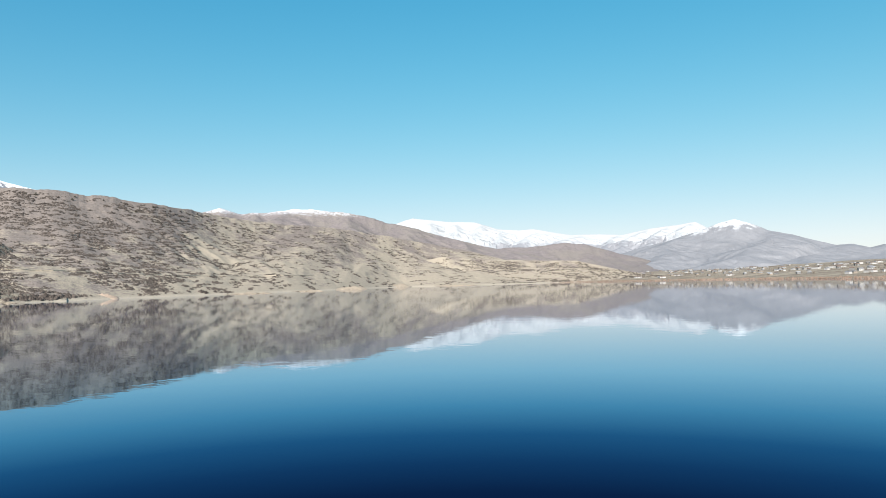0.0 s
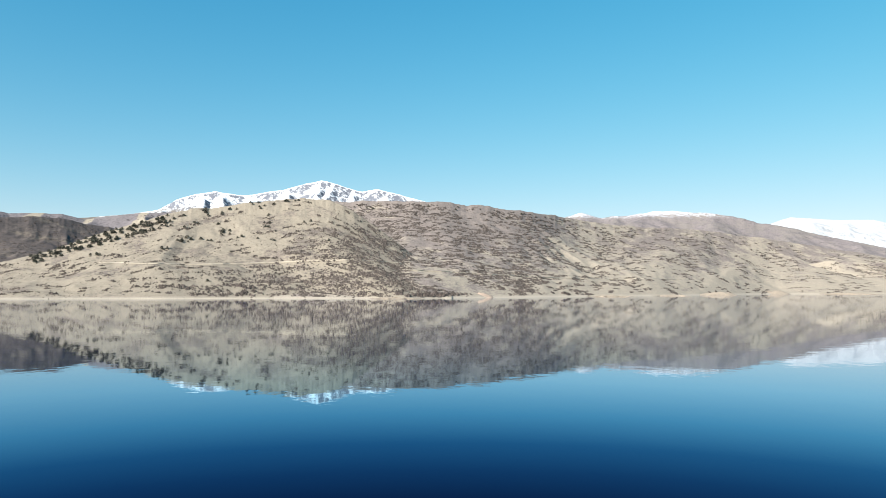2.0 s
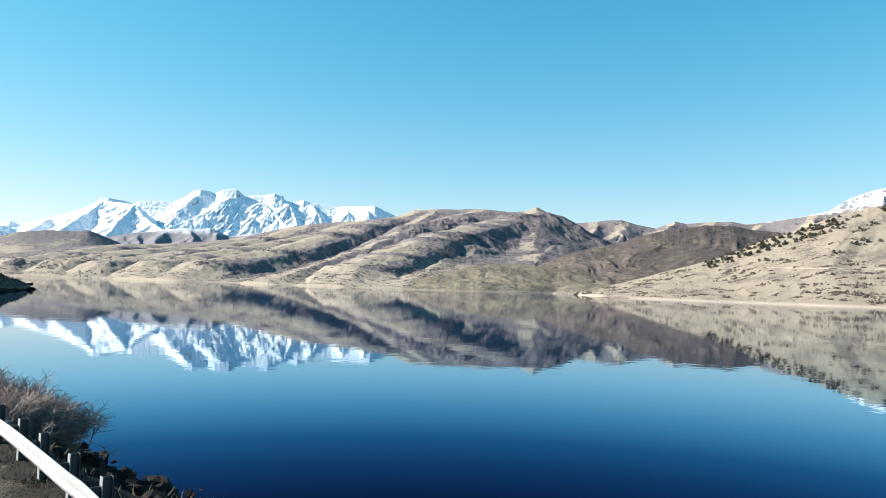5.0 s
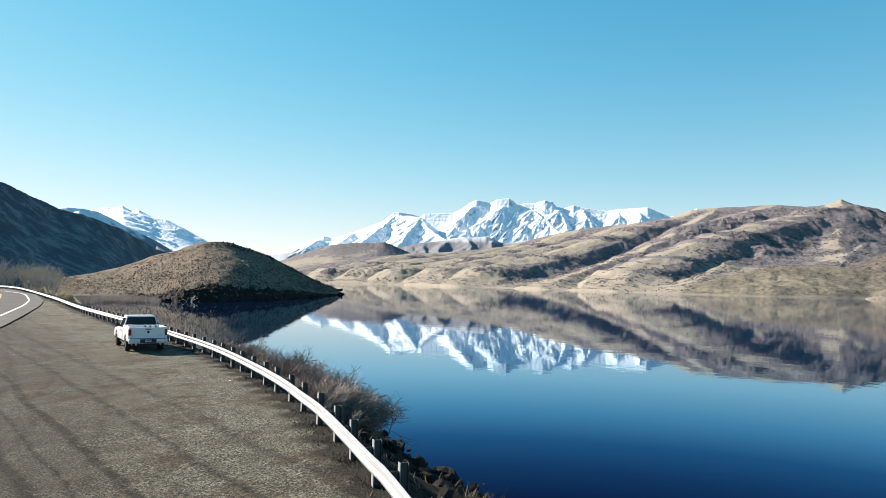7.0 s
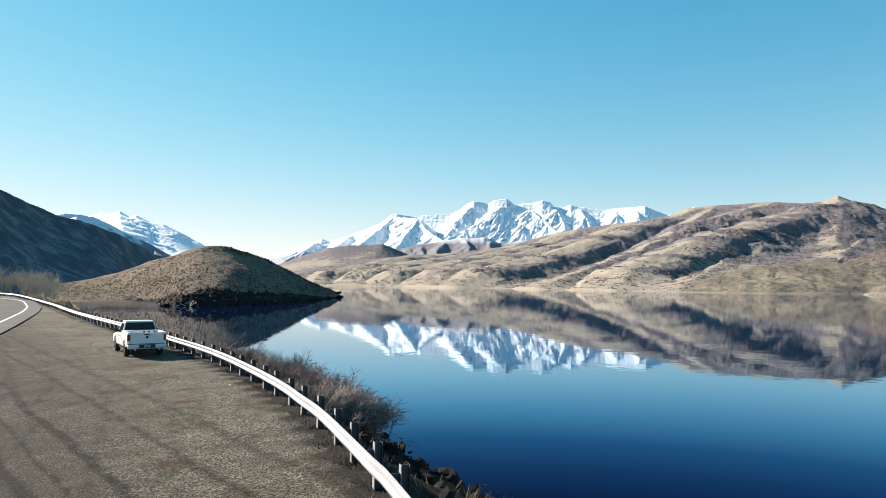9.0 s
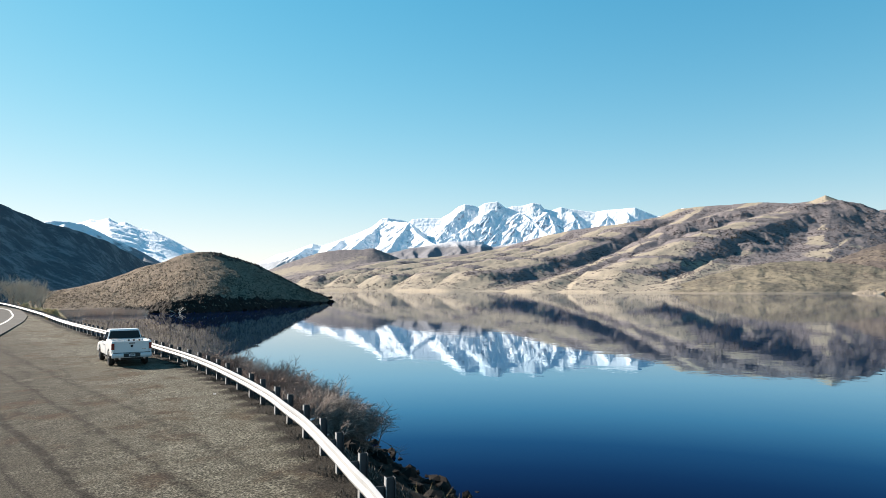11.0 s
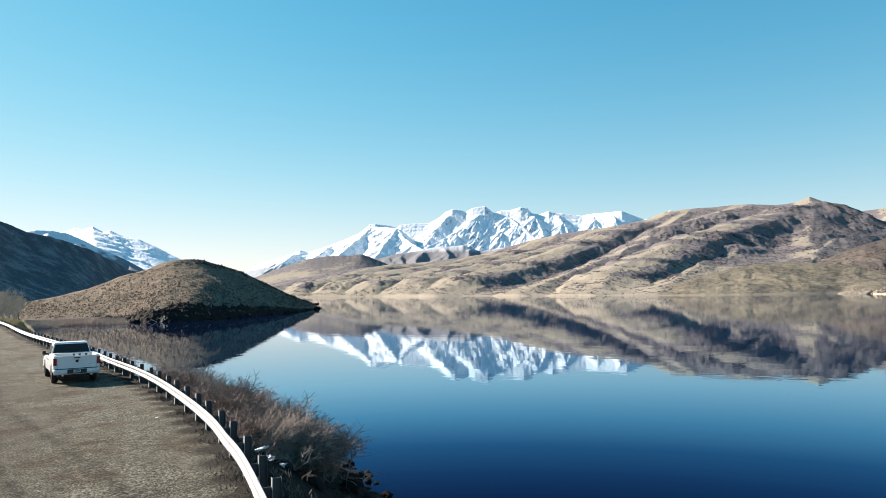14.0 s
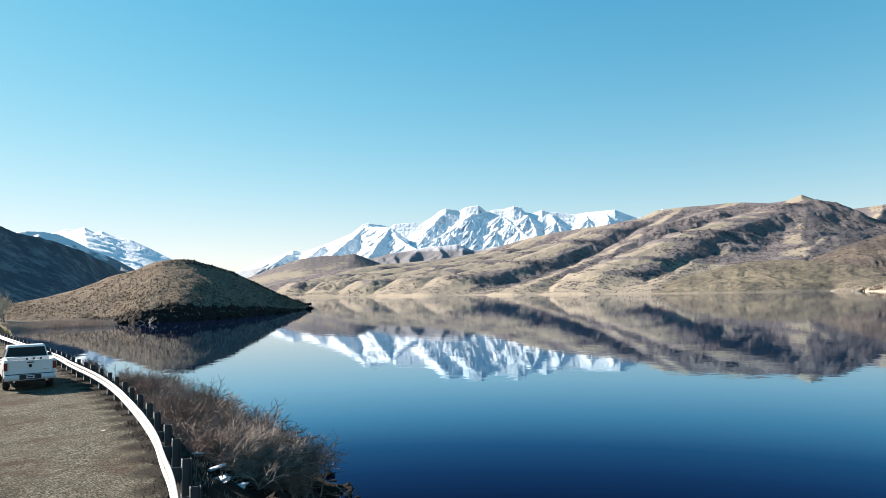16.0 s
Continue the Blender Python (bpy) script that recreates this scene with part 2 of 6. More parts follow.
NORTH_SNOW_CREST = [(-3697, 1992, 368), (-3638, 2099, 387), (-3539, 2261, 411), (-3431, 2423, 439), (-3353, 2530, 468), (-3292, 2609, 534),
    (-3228, 2687, 572), (-3161, 2766, 590), (-3091, 2843, 579), (-3043, 2895, 574), (-2894, 3044, 613), (-2790, 3139, 658), (-2710, 3209,
    682), (-2655, 3254, 667), (-2599, 3299, 643), (-2515, 3364, 619), (-2443, 3416, 636), (-2342, 3486, 607), (-2224, 3563, 570), (-2045,
    3668, 522)]
NORTH_SNOW_FOOT = [(-2649, 1408), (-2121, 2121), (-1454, 2624)]
JUNIPER_CREST = [(-884, 287, 3), (-858, 300, 6), (-824, 330, 16), (-790, 358, 27), (-774, 384, 36), (-765, 414, 45), (-755, 445, 57), (-743,
    475, 71), (-729, 507, 85), (-714, 538, 98), (-691, 576, 110), (-667, 605, 115), (-647, 625, 121), (-620, 653, 126), (-595, 670, 128),
    (-569, 685, 125), (-549, 693, 118), (-516, 703, 96), (-473, 704, 68), (-431, 703, 39), (-390, 698, 14)]
JUNIPER_FOOT = [(-913, 297), (-692, 262), (-630, 281), (-576, 313), (-531, 358), (-506, 384), (-464, 448), (-423, 494), (-364, 502), (-331,
    506), (-313, 547)]
DARK_CREST = [(-1325, 258, 13), (-1346, 311, 32), (-1366, 363, 50), (-1381, 427, 76), (-1393, 491, 95), (-1399, 565, 112), (-1404, 634,
    134), (-1407, 702, 149), (-1410, 766, 157), (-1417, 818, 158), (-1405, 899, 151), (-1375, 999, 133)]
DARK_FOOT = [(-1060, 206), (-1027, 334), (-987, 439), (-874, 635)]
KNOLL_CREST = [(-1080, 30, 1), (-1110, 54, 5), (-1137, 100, 16), (-1164, 145, 29), (-1188, 195, 41), (-1211, 238, 48), (-1218, 281, 51),
    (-1208, 321, 49), (-1191, 380, 41), (-1178, 419, 31), (-1146, 498, 23), (-1114, 567, 17)]
KNOLL_FOOT = [(-1000, 28), (-935, 98), (-935, 170), (-970, 242), (-1015, 306), (-927, 319), (-816, 330), (-773, 352), (-757, 386)]
PEAK_CREST = [(-2511, -1450, 36), (-2544, -1285, 68), (-2558, -1139, 89), (-2581, -950, 115), (-2578, -803, 123), (-2566, -664, 133),
    (-2556, -478, 152), (-2523, -368, 176), (-2487, -257, 201), (-2470, -155, 217), (-2449, -56, 226), (-2425, 38, 234), (-2396, 130, 248),
    (-2367, 190, 270), (-2331, 299, 274), (-2287, 420, 274), (-2244, 506, 263), (-2232, 556, 265), (-2222, 595, 282), (-2209, 642, 258),
    (-2198, 676, 242), (-2180, 734, 214), (-2154, 805, 177), (-2125, 880, 157), (-2067, 1008, 129)]
PEAK_FOOT = [(-1819, -1050), (-1669, -674), (-1401, -375), (-1174, -123), (-1080, -19), (-980, 27), (-995, 175), (-1100, 336), (-1079, 526)]
SADDLE_CREST = [(-2607, 702, 244), (-2582, 791, 251), (-2562, 851, 266), (-2529, 946, 277), (-2504, 1011, 280), (-2483, 1061, 263), (-2453,
    1128, 248), (-2434, 1169, 265), (-2423, 1191, 275), (-2404, 1229, 264), (-2358, 1315, 273), (-2329, 1367, 272), (-2292, 1428, 255),
    (-2253, 1488, 271), (-2181, 1592, 291), (-2102, 1695, 298), (-2016, 1796, 283)]
SADDLE_FOOT = [(-1642, 440), (-1472, 850), (-1243, 1159)]
MASSIF_TOP = [(122.3, 93), (119.88, 183), (118.76, 229), (117.39, 256), (115.78, 307), (115.09, 292), (113.68, 331), (112.27, 374), (110.84, 425), (109.98, 484), (109.5, 488),
    (108.45, 477), (107.68, 461), (107.39, 481), (106.28, 488), (104.97, 488), (104.1, 527), (103.42, 570), (102.93, 585), (102.25, 577), (101.77, 565), (101.19, 592),
    (100.13, 602), (99.75, 578), (99.36, 554), (98.79, 569), (98.02, 571), (97.11, 589), (96.49, 580), (96.17, 545), (95.55, 536), (94.75, 557), (94.05, 540), (93.12, 530),
    (91.96, 516), (91.17, 529), (89.9, 533), (88.77, 538), (88.1, 513), (87.0, 475), (86.12, 484), (85.03, 528), (83.2, 470)]
MASSIF_CREST = [(-4650 * math.sin(radians(b)), 4650 * math.cos(radians(b)), z) for b, z in MASSIF_TOP]
# spurs, from the crest down: bearing, share of the way from the foot line to the crest line, height
MASSIF_SPURS = [
    [(109.65, 1, 482), (108.45, 0.9, 450), (107.68, 0.8, 435), (107.1, 0.68, 364), (106.28, 0.55, 306), (104.99, 0.4, 246)],
    [(107.68, 0.8, 435), (108.26, 0.66, 362), (108.83, 0.55, 299), (109.41, 0.42, 232)],
    [(109.65, 1, 482), (110.6, 0.85, 391), (111.56, 0.7, 318), (112.65, 0.5, 237)],
    [(113.21, 1, 352), (113.92, 0.85, 285), (114.62, 0.7, 239)],
    [(115.78, 1, 292), (116.47, 0.85, 259), (117.16, 0.7, 210)],
    [(103.03, 1, 575), (103.86, 0.88, 469), (104.69, 0.75, 369), (105.17, 0.68, 327)]]
MASSIF_CLIFFS = [
    [(100.13, 1, 586), (100.81, 0.93, 527), (101.59, 0.86, 465), (102.56, 0.78, 408), (103.63, 0.7, 353), (105.08, 0.6, 295)],
    [(100.81, 0.93, 527), (100.63, 0.85, 452), (100.97, 0.74, 366), (101.46, 0.65, 304)],
    [(99.46, 1, 560), (99.76, 0.88, 466), (100.06, 0.76, 378), (100.45, 0.65, 303)],
    [(98.07, 1, 580), (98.22, 0.95, 518), (98.52, 0.82, 427), (98.72, 0.72, 351), (98.92, 0.64, 294)],
    [(98.22, 0.95, 518), (97.37, 0.86, 460), (96.66, 0.78, 402), (95.87, 0.66, 335)],
    [(96.4, 1, 572), (95.93, 0.93, 512), (95.38, 0.8, 420), (95.25, 0.7, 366)],
    [(94.05, 1, 548), (93.59, 0.9, 466), (93.84, 0.8, 410)],
    [(91.13, 1, 524), (91.0, 0.93, 471), (91.29, 0.85, 418)],
    [(89.44, 1, 528), (89.28, 0.9, 463)]]
PEAK_SPURS = [
    [(75.0, 1, 282), (76.32, 0.95, 254), (77.87, 0.88, 224), (79.65, 0.8, 202), (82.45, 0.66, 162), (84.02, 0.58, 137), (87.3, 0.4, 84), (89.54, 0.25, 52)],
    [(79.65, 0.8, 202), (80.16, 0.7, 164), (80.67, 0.6, 122), (81.97, 0.5, 86), (83.67, 0.34, 45), (85.18, 0.15, 18)],
    [(73.23, 1, 248), (72.84, 0.9, 186), (73.3, 0.75, 137), (74.23, 0.6, 100), (74.97, 0.5, 82)],
    [(75.0, 1, 282), (74.6, 0.92, 224), (75.01, 0.78, 164), (75.23, 0.65, 117)],
    [(79.22, 1, 272), (81.25, 0.93, 248), (82.92, 0.87, 224), (85.06, 0.8, 199)]]
PEAK_WEST_SPURS = [
    [(85.47, 1, 269), (87.23, 0.93, 233), (89.25, 0.86, 206), (91.77, 0.75, 167), (96.46, 0.5, 97), (101.24, 0.27, 57)],
    [(83.32, 1, 273), (85.05, 0.85, 207), (86.82, 0.7, 152), (89.07, 0.55, 104), (91.35, 0.42, 71), (94.14, 0.25, 37), (96.03, 0.1, 19)],
    [(90.38, 1, 229), (93.16, 0.85, 171), (95.98, 0.7, 135), (98.84, 0.55, 104), (102.2, 0.4, 76), (104.61, 0.28, 58)],
    [(95.02, 1, 207), (97.4, 0.85, 155), (99.79, 0.7, 124), (102.68, 0.52, 94), (108.46, 0.25, 54)],
    [(99.79, 1, 160), (102.68, 0.8, 122), (105.57, 0.6, 96), (108.46, 0.45, 79), (111.32, 0.28, 55)],
    [(105.57, 1, 129), (108.45, 0.75, 111), (111.32, 0.5, 82), (114.14, 0.3, 56)]]
MASSIF_FOOT = [(-2968, -1855), (-3381, -906), (-3466, 487)]
FOOTHILL_CREST = [(-2799, -1749, 43), (-2869, -1630, 87), (-2943, -1493, 145), (-2991, -1395, 182), (-3047, -1268, 194), (-3087, -1166,
    200), (-3105, -1118, 182), (-3129, -1047, 150), (-3188, -854, 118), (-3240, -640, 95), (-3290, -380, 60)]
FOOTHILL_FOOT = [(-2205, -1378), (-2318, -937), (-2511, -673)]
FAR_FOOTHILL_CREST = [(-3590, -1524, 165), (-3660, -1347, 200), (-3722, -1166, 237), (-3784, -943, 275), (-3815, -811, 278), (-3833, -717,
    246), (-3864, -529, 265), (-3890, -272, 274), (-3900, 0, 260)]
FAR_FOOTHILL_FOOT = [(-2762, -1172), (-2954, -521), (-3000, 0)]
SHADE_CREST = [(-233, -869, 216), (-391, -838, 205), (-517, -797, 172), (-587, -779, 149), (-645, -764, 126), (-723, -795, 116), (-806,
    -820, 104), (-893, -839, 99), (-972, -863, 92), (-1111, -932, 79), (-1247, -1003, 67), (-1388, -1065, 56), (-1575, -1062, 25)]
SHADE_FOOT = [(-109, -406), (-250, -433), (-386, -460), (-669, -602), (-1244, -839)]
WEST_SNOW_CREST = [(-4600 * math.sin(radians(b)), 4600 * math.cos(radians(b)), z) for b, z in (
    (137.6, 300), (135.8, 333), (134.38, 388), (133.28, 401), (132.54, 424), (131.97, 419), (131.33, 438), (130.63, 409), (130.16, 417), (129.24, 384), (128.23, 369),
    (127.0, 325), (125.53, 259), (124.89, 219), (123.2, 120))]
WEST_SNOW_FOOT = [(-1807, -2006), (-2068, -1735), (-2290, -1431)]
WEST_SHOULDER_CREST = [(-3400 * math.sin(radians(b)), 3400 * math.cos(radians(b)), z) for b, z in (
    (138, 282), (135.82, 292), (135.04, 304), (134.02, 302), (133.1, 294), (132.15, 268), (130.99, 232), (129.61, 195), (128.11, 146), (127.37, 120), (124, 50))]
WEST_SHOULDER_FOOT = [(-1740, -1932), (-1992, -1671), (-2155, -1454)]
ISLAND_CREST = [(-223, -243, 5), (-234, -233, 7), (-241, -225, 9), (-247, -216, 12), (-253, -206, 17), (-255, -193, 20), (-256, -185, 23),
    (-259, -180, 24), (-266, -174, 24), (-273, -170, 22), (-287, -167, 19), (-303, -163, 14), (-321, -159, 8), (-345, -160, 4), (-373, -165,
    0)]
ISLAND_FOOT = [(-172, -187), (-180, -173), (-189, -167), (-195, -163), (-190, -143), (-200, -135), (-228, -134), (-275, -140), (-366, -162)]


LATTICE = np.random.RandomState(7).permutation(512)
ANGLES = np.random.RandomState(8).rand(512) * 2 * np.pi


def grain(x, y, seed=0):
    """Gradient noise on arrays, about -0.7 to 0.7."""
    xi, yi = np.floor(x).astype(int), np.floor(y).astype(int)
    fx, fy = x - xi, y - yi
    sx, sy = fx * fx * fx * (fx * (fx * 6 - 15) + 10), fy * fy * fy * (fy * (fy * 6 - 15) + 10)

    def corner(i, j):
        a = ANGLES[LATTICE[(LATTICE[(xi + i + seed * 37) & 511] + yi + j) & 511]]
        return np.cos(a) * (fx - i) + np.sin(a) * (fy - j)
    lo = corner(0, 0) * (1 - sx) + corner(1, 0) * sx
    hi = corner(0, 1) * (1 - sx) + corner(1, 1) * sx
    return lo * (1 - sy) + hi * sy


def fbm(x, y, octaves=5, seed=0, gain=0.5):
    total, amp = 0, 1
    for k in range(octaves):
        total, amp, x, y = total + amp * grain(x, y, seed + k), amp * gain, x * 2.03, y * 2.03
    return total


def ridged(x, y, octaves=4, seed=0):
    total, amp = 0, 1
    for k in range(octaves):
        total, amp, x, y = total + amp * (1 - 2.6 * np.abs(grain(x, y, seed + k))), amp * 0.5, x * 2.1, y * 2.1
    return total / 1.9


def grid_mesh(name, x, y, z, smooth=True):
    """A sheet from three arrays of rows and columns."""
    rows, cols = x.shape
    me = bpy.data.meshes.new(name)
    idx = np.arange(rows * cols).reshape(rows, cols)
    quads = np.stack([idx[:-1, :-1], idx[:-1, 1:], idx[1:, 1:], idx[1:, :-1]], -1).reshape(-1, 4)
    me.vertices.add(rows * cols)
    me.vertices.foreach_set("co", np.stack([x, y, z], -1).astype(np.float32).ravel())
    me.loops.add(quads.size)
    me.loops.foreach_set("vertex_index", quads.astype(np.int32).ravel())
    me.polygons.add(len(quads))
    me.polygons.foreach_set("loop_start", np.arange(0, quads.size, 4, dtype=np.int32))
    me.polygons.foreach_set("loop_total", np.full(len(quads), 4, np.int32))
    me.update(calc_edges=True)
    me.polygons.foreach_set("use_smooth", np.full(len(quads), smooth))
    return me


def bearings(points):
    p = np.array(points, float)
    return np.degrees(np.arctan2(-p[:, 0], p[:, 1])) % 360, p


SURFACES, COVER = {}, {}


def bearing_of(points):
    b, p = bearings(points)
    return np.where(b > 270, b - 360, b), p


def eased(values, window):
    """Running mean over a window of columns."""
    w = max(int(window), 1)
    pad = np.concatenate([np.full(w, values[0]), values, np.full(w, values[-1])])
    return np.convolve(np.convolve(pad, np.ones(w) / w, "same"), np.ones(w) / w, "same")[w:-w]


def tents(x, y, lines, slope, soft, steeper, gentle, reach):
    """Ridges that fall off to both sides, steeper to the north, away from the sun: the height, how far along and how
    far off the ridge above it each place lies, and how far it faces north.
    """
    top, run, off, north = np.full(x.shape, -1e6), np.zeros(x.shape), np.full(x.shape, 1e3), np.zeros(x.shape)
    for n, line in enumerate(lines):
        base = n * 531.7
        for (ax, ay, az), (bx, by, bz) in zip(line[:-1], line[1:]):
            dx, dy = bx - ax, by - ay
            length = math.hypot(dx, dy) + 1e-6
            t = np.clip(((x - ax) * dx + (y - ay) * dy) / length ** 2, 0, 1)
            ox, oy = x - ax - t * dx, y - ay - t * dy
            d = np.hypot(ox, oy) + 1e-6
            face = (0.208 * ox + 0.978 * oy) / d
            fall = slope * 0.7 if n in gentle else slope * (1 + steeper * np.clip(face, 0, 1))
            h = az + (bz - az) * t - fall * (np.sqrt(d * d + soft * soft) - soft) - 0.45 * np.clip(d - reach, 0, None)
            face = np.minimum(face, -0.4) if n in gentle else face
            best = h > top
            top = np.where(best, h, top)
            run, off, north = np.where(best, base + t * length, run), np.where(best, d, off), np.where(best, face, north)
            base += length
    return top, run, off, north


def hill(name, crest, foot, cols, rows, mat, label, category="hill", relief=20.0, gully=160.0, shape=1.1, back=0.8, seed=0, foot_z=-1.0,
         fine=1.5, rough=0.012, lean=0.5, octaves=4, sharp=1.0, ledges=0.0, ease=0.02, spurs=(), auto=None, slope=0.5, soft=6.0, sub=0.0, sub_width=60.0, wander=18.0, steeper=0.5, gentle=(), brushy=None, reach=140.0):
    """A hill between its foot line and its crest line: spurs and gullies run down it, and it falls away behind the crest.
    spurs: ridges of their own, as lists of (bearing, share of the way up, height); auto: (spacing, lean in degrees) of more of them;
    gentle: those that fall evenly and are grassy on both sides; brushy: (from bearing, to bearing, more brush)."""
    cb, c = bearing_of(crest)
    fb, f = bearing_of(foot)
    az = np.linspace(cb[0], cb[-1], cols)
    def along(b, v):
        return np.interp(-az, -b, v)
    cr = eased(along(cb, np.hypot(c[:, 0], c[:, 1])), cols * 0.03)
    cz = along(cb, c[:, 2])
    fr = eased(along(fb, np.hypot(f[:, 0], f[:, 1])), cols * ease)
    broad = eased(cz, cols * 0.05)
    ux, uy = -np.sin(np.radians(az)), np.cos(np.radians(az))
    cx, cy, fx, fy = cr * ux, cr * uy, fr * ux, fr * uy
    run = np.concatenate([[0], np.cumsum(np.hypot(np.diff(cx), np.diff(cy)))])
    jag = np.maximum(cz, 4) * rough * fbm(run / (gully * 0.35), run * 0 + seed, 5, seed, 0.6) * 2
    v = np.concatenate([np.linspace(0, 1, rows), 1 + np.linspace(0, 1, 14)[1:] ** 1.2 * back])[:, None]
    depth = np.maximum(cr - fr, 5)
    x, y = fx + (cx - fx) * v, fy + (cy - fy) * v
    front = np.clip(v, 0, 1)
    up = front ** shape * (1 - 0.15 * np.sin(np.pi * front))
    ridge = broad + (cz - broad) * front ** 7
    z = foot_z + (ridge - foot_z) * np.where(v <= 1, up, 1 - np.clip((v - 1) / max(back, 0.01), 0, 1) ** 1.4 * 0.9)
    s = run[None, :] + depth * v * lean * 0.4
    warp = fbm(x / (gully * 2), y / (gully * 2), 3, seed + 5) * 0.9
    r = ridged(s / gully + warp, depth * v / (gully * 3.2) + warp * 0.5, octaves, seed + 9)
    r = r * sharp + (1 - sharp) * (0.45 + 1.1 * fbm(s / gully + warp, depth * v / (gully * 2.5) + warp * 0.5, 4, seed + 9))
    # brush shifted to each ridge's right-hand side, the one turned from the sun
    flank = ridged((s - gully * 0.2) / gully + warp, depth * v / (gully * 3.2) + warp * 0.5, 2, seed + 9)
    cover = np.clip(0.5 + (flank - 0.45) * 0.5, 0, 1)
    env = np.sin(np.pi * front) ** 0.8 * np.clip((cz - foot_z) / (np.max(cz) - foot_z + 1e-6), 0.05, 1)
    z = z + relief * (r - 0.45) * env + jag * front ** 8 * (v <= 1)
    def place(b, share, height):
        radius = np.interp(-b, -az, fr) * (1 - share) + np.interp(-b, -az, cr) * share
        return -math.sin(radians(b)) * radius, math.cos(radians(b)) * radius, height
    lines = []
    for line in spurs:
        b, share, height = line[-1]
        tail = [(b + 0.6 * (b - line[-2][0]), 0.3 * share, 0.22 * height)] if share < 0.4 else []
        lines.append([place(*q) for q in list(line) + tail])
    if auto:
        rs = random.Random(seed)
        at = auto[0] * 0.4
        while at < run[-1]:
            b, tip = float(np.interp(at, run, az)), float(np.interp(at, run, cz))
            turn, share = rs.gauss(auto[1], 0.6 * abs(auto[1]) + 0.6), 1.0
            line = []
            while share > 0.12:
                lift = foot_z + (tip - foot_z) * share ** (0.95 + 0.25 * share)
                bb = min(max(b + turn * (1 - share) + rs.gauss(0, 0.12 * abs(turn) + 0.1) * (share < 1), az.min()), az.max())
                line.append(place(bb, share, min(lift, foot_z + (float(np.interp(-bb, -az, cz)) - foot_z) * share ** 0.9 + 12)))
                share -= rs.uniform(0.16, 0.26)
            line.append((line[-1][0] * 0.96, line[-1][1] * 0.96, foot_z - 20))
            lines.append(line)
            at += auto[0] * rs.uniform(0.6, 1.4)
    if lines:
        wx = x + wander * fbm(x / (6 * wander), y / (6 * wander), 3, seed + 33)
        wy = y + wander * fbm(x / (6 * wander), y / (6 * wander), 3, seed + 36)
        top, where, off, north = tents(wx, wy, lines, slope, soft, steeper, gentle, reach)
        top = top + sub * np.clip(off / sub_width, 0, 1.6) * (ridged(where / sub_width, off / (sub_width * 4) + 3.1 * north, 3, seed + 44) - 0.55)
        gap = np.clip(1 - np.abs(top - z) / (soft * 2), 0, 1)
        raised = np.maximum(top, z) + gap * gap * soft * 0.5
        z = np.where(v <= 1, z + (raised - z) * np.clip((1 - front) * 14, 0, 1), z)
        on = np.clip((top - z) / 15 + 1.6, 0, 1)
        # grass towards the sun, darker brush away from it, so shade is painted in
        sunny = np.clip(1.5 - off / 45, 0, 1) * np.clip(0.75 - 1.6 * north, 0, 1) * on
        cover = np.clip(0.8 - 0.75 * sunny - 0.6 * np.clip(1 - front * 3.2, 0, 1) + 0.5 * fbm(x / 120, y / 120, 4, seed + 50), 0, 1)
    if brushy:
        cover = np.clip(cover + brushy[2] * np.clip((az - brushy[0]) / (brushy[1] - brushy[0]), 0, 1)[None], 0, 1)
    z = z + fine * fbm(x / 22, y / 22, 4, seed + 20) * np.clip(front * 8, 0, 1) * np.clip((1.02 - front) * 8 + 0.3, 0, 1)
    if ledges:
        zz = z + 0.5 * ledges * fbm(x / 400, y / 400, 3, seed + 40)
        part_up = (zz / ledges) % 1.0
        stepped = zz + ledges * (np.clip((part_up - 0.5) * 2.6 + 0.5, 0, 1) - part_up)
        mask = np.clip(front * 3 - 0.9, 0, 1) * np.clip(0.5 + 1.4 * fbm(x / 260, y / 260, 3, seed + 41), 0, 1) * np.clip((1 - front) * 14, 0, 1)
        z = z + 0.16 * (stepped - zz) * mask
    z[0] = foot_z - 2
    ob = new(name, grid_mesh(name, x, y, z))
    ob.data.materials.append(mat)
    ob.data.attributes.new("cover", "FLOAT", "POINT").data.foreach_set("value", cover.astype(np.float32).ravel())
    tagged(ob, label, category)
    SURFACES[name] = (x, y, z, rows)
    COVER[name] = cover
    return ob


sage_hill = dry_hill("sage_hill", (0.385, 0.332, 0.262), (0.185, 0.156, 0.14), 0.3, 0.02, (0.44, 0.385, 0.31), low_line=2.0, rise=(5, 100), folds=0.3)
grass_hill = dry_hill("grass_hill", (0.29, 0.252, 0.198), (0.15, 0.127, 0.108), 0.34, 0.024, (0.44, 0.385, 0.31), low_line=1.5)
dark_hill = dry_hill("dark_hill", (0.17, 0.142, 0.115), (0.078, 0.066, 0.062), 0.7, 0.014, folds=0.2)
# mauve brush, lightened and cooled for distance haze
brown_hill = dry_hill("brown_hill", (0.34, 0.297, 0.235), (0.15, 0.134, 0.138), 0.46, 0.006, (0.4, 0.34, 0.26), rise=(25, 150), folds=0.5)
tan_hill = dry_hill("tan_hill", (0.235, 0.205, 0.152), (0.118, 0.104, 0.084), 0.5, 0.016, low_line=2.0)
dusted_hill = dry_hill("dusted_hill", (0.23, 0.205, 0.19), (0.165, 0.145, 0.145), 0.6, 0.008, dust=238)
# bluish greys with the distance haze painted in
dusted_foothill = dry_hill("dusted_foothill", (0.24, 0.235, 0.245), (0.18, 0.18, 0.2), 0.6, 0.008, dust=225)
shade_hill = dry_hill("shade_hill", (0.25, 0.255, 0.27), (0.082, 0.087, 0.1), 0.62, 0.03)
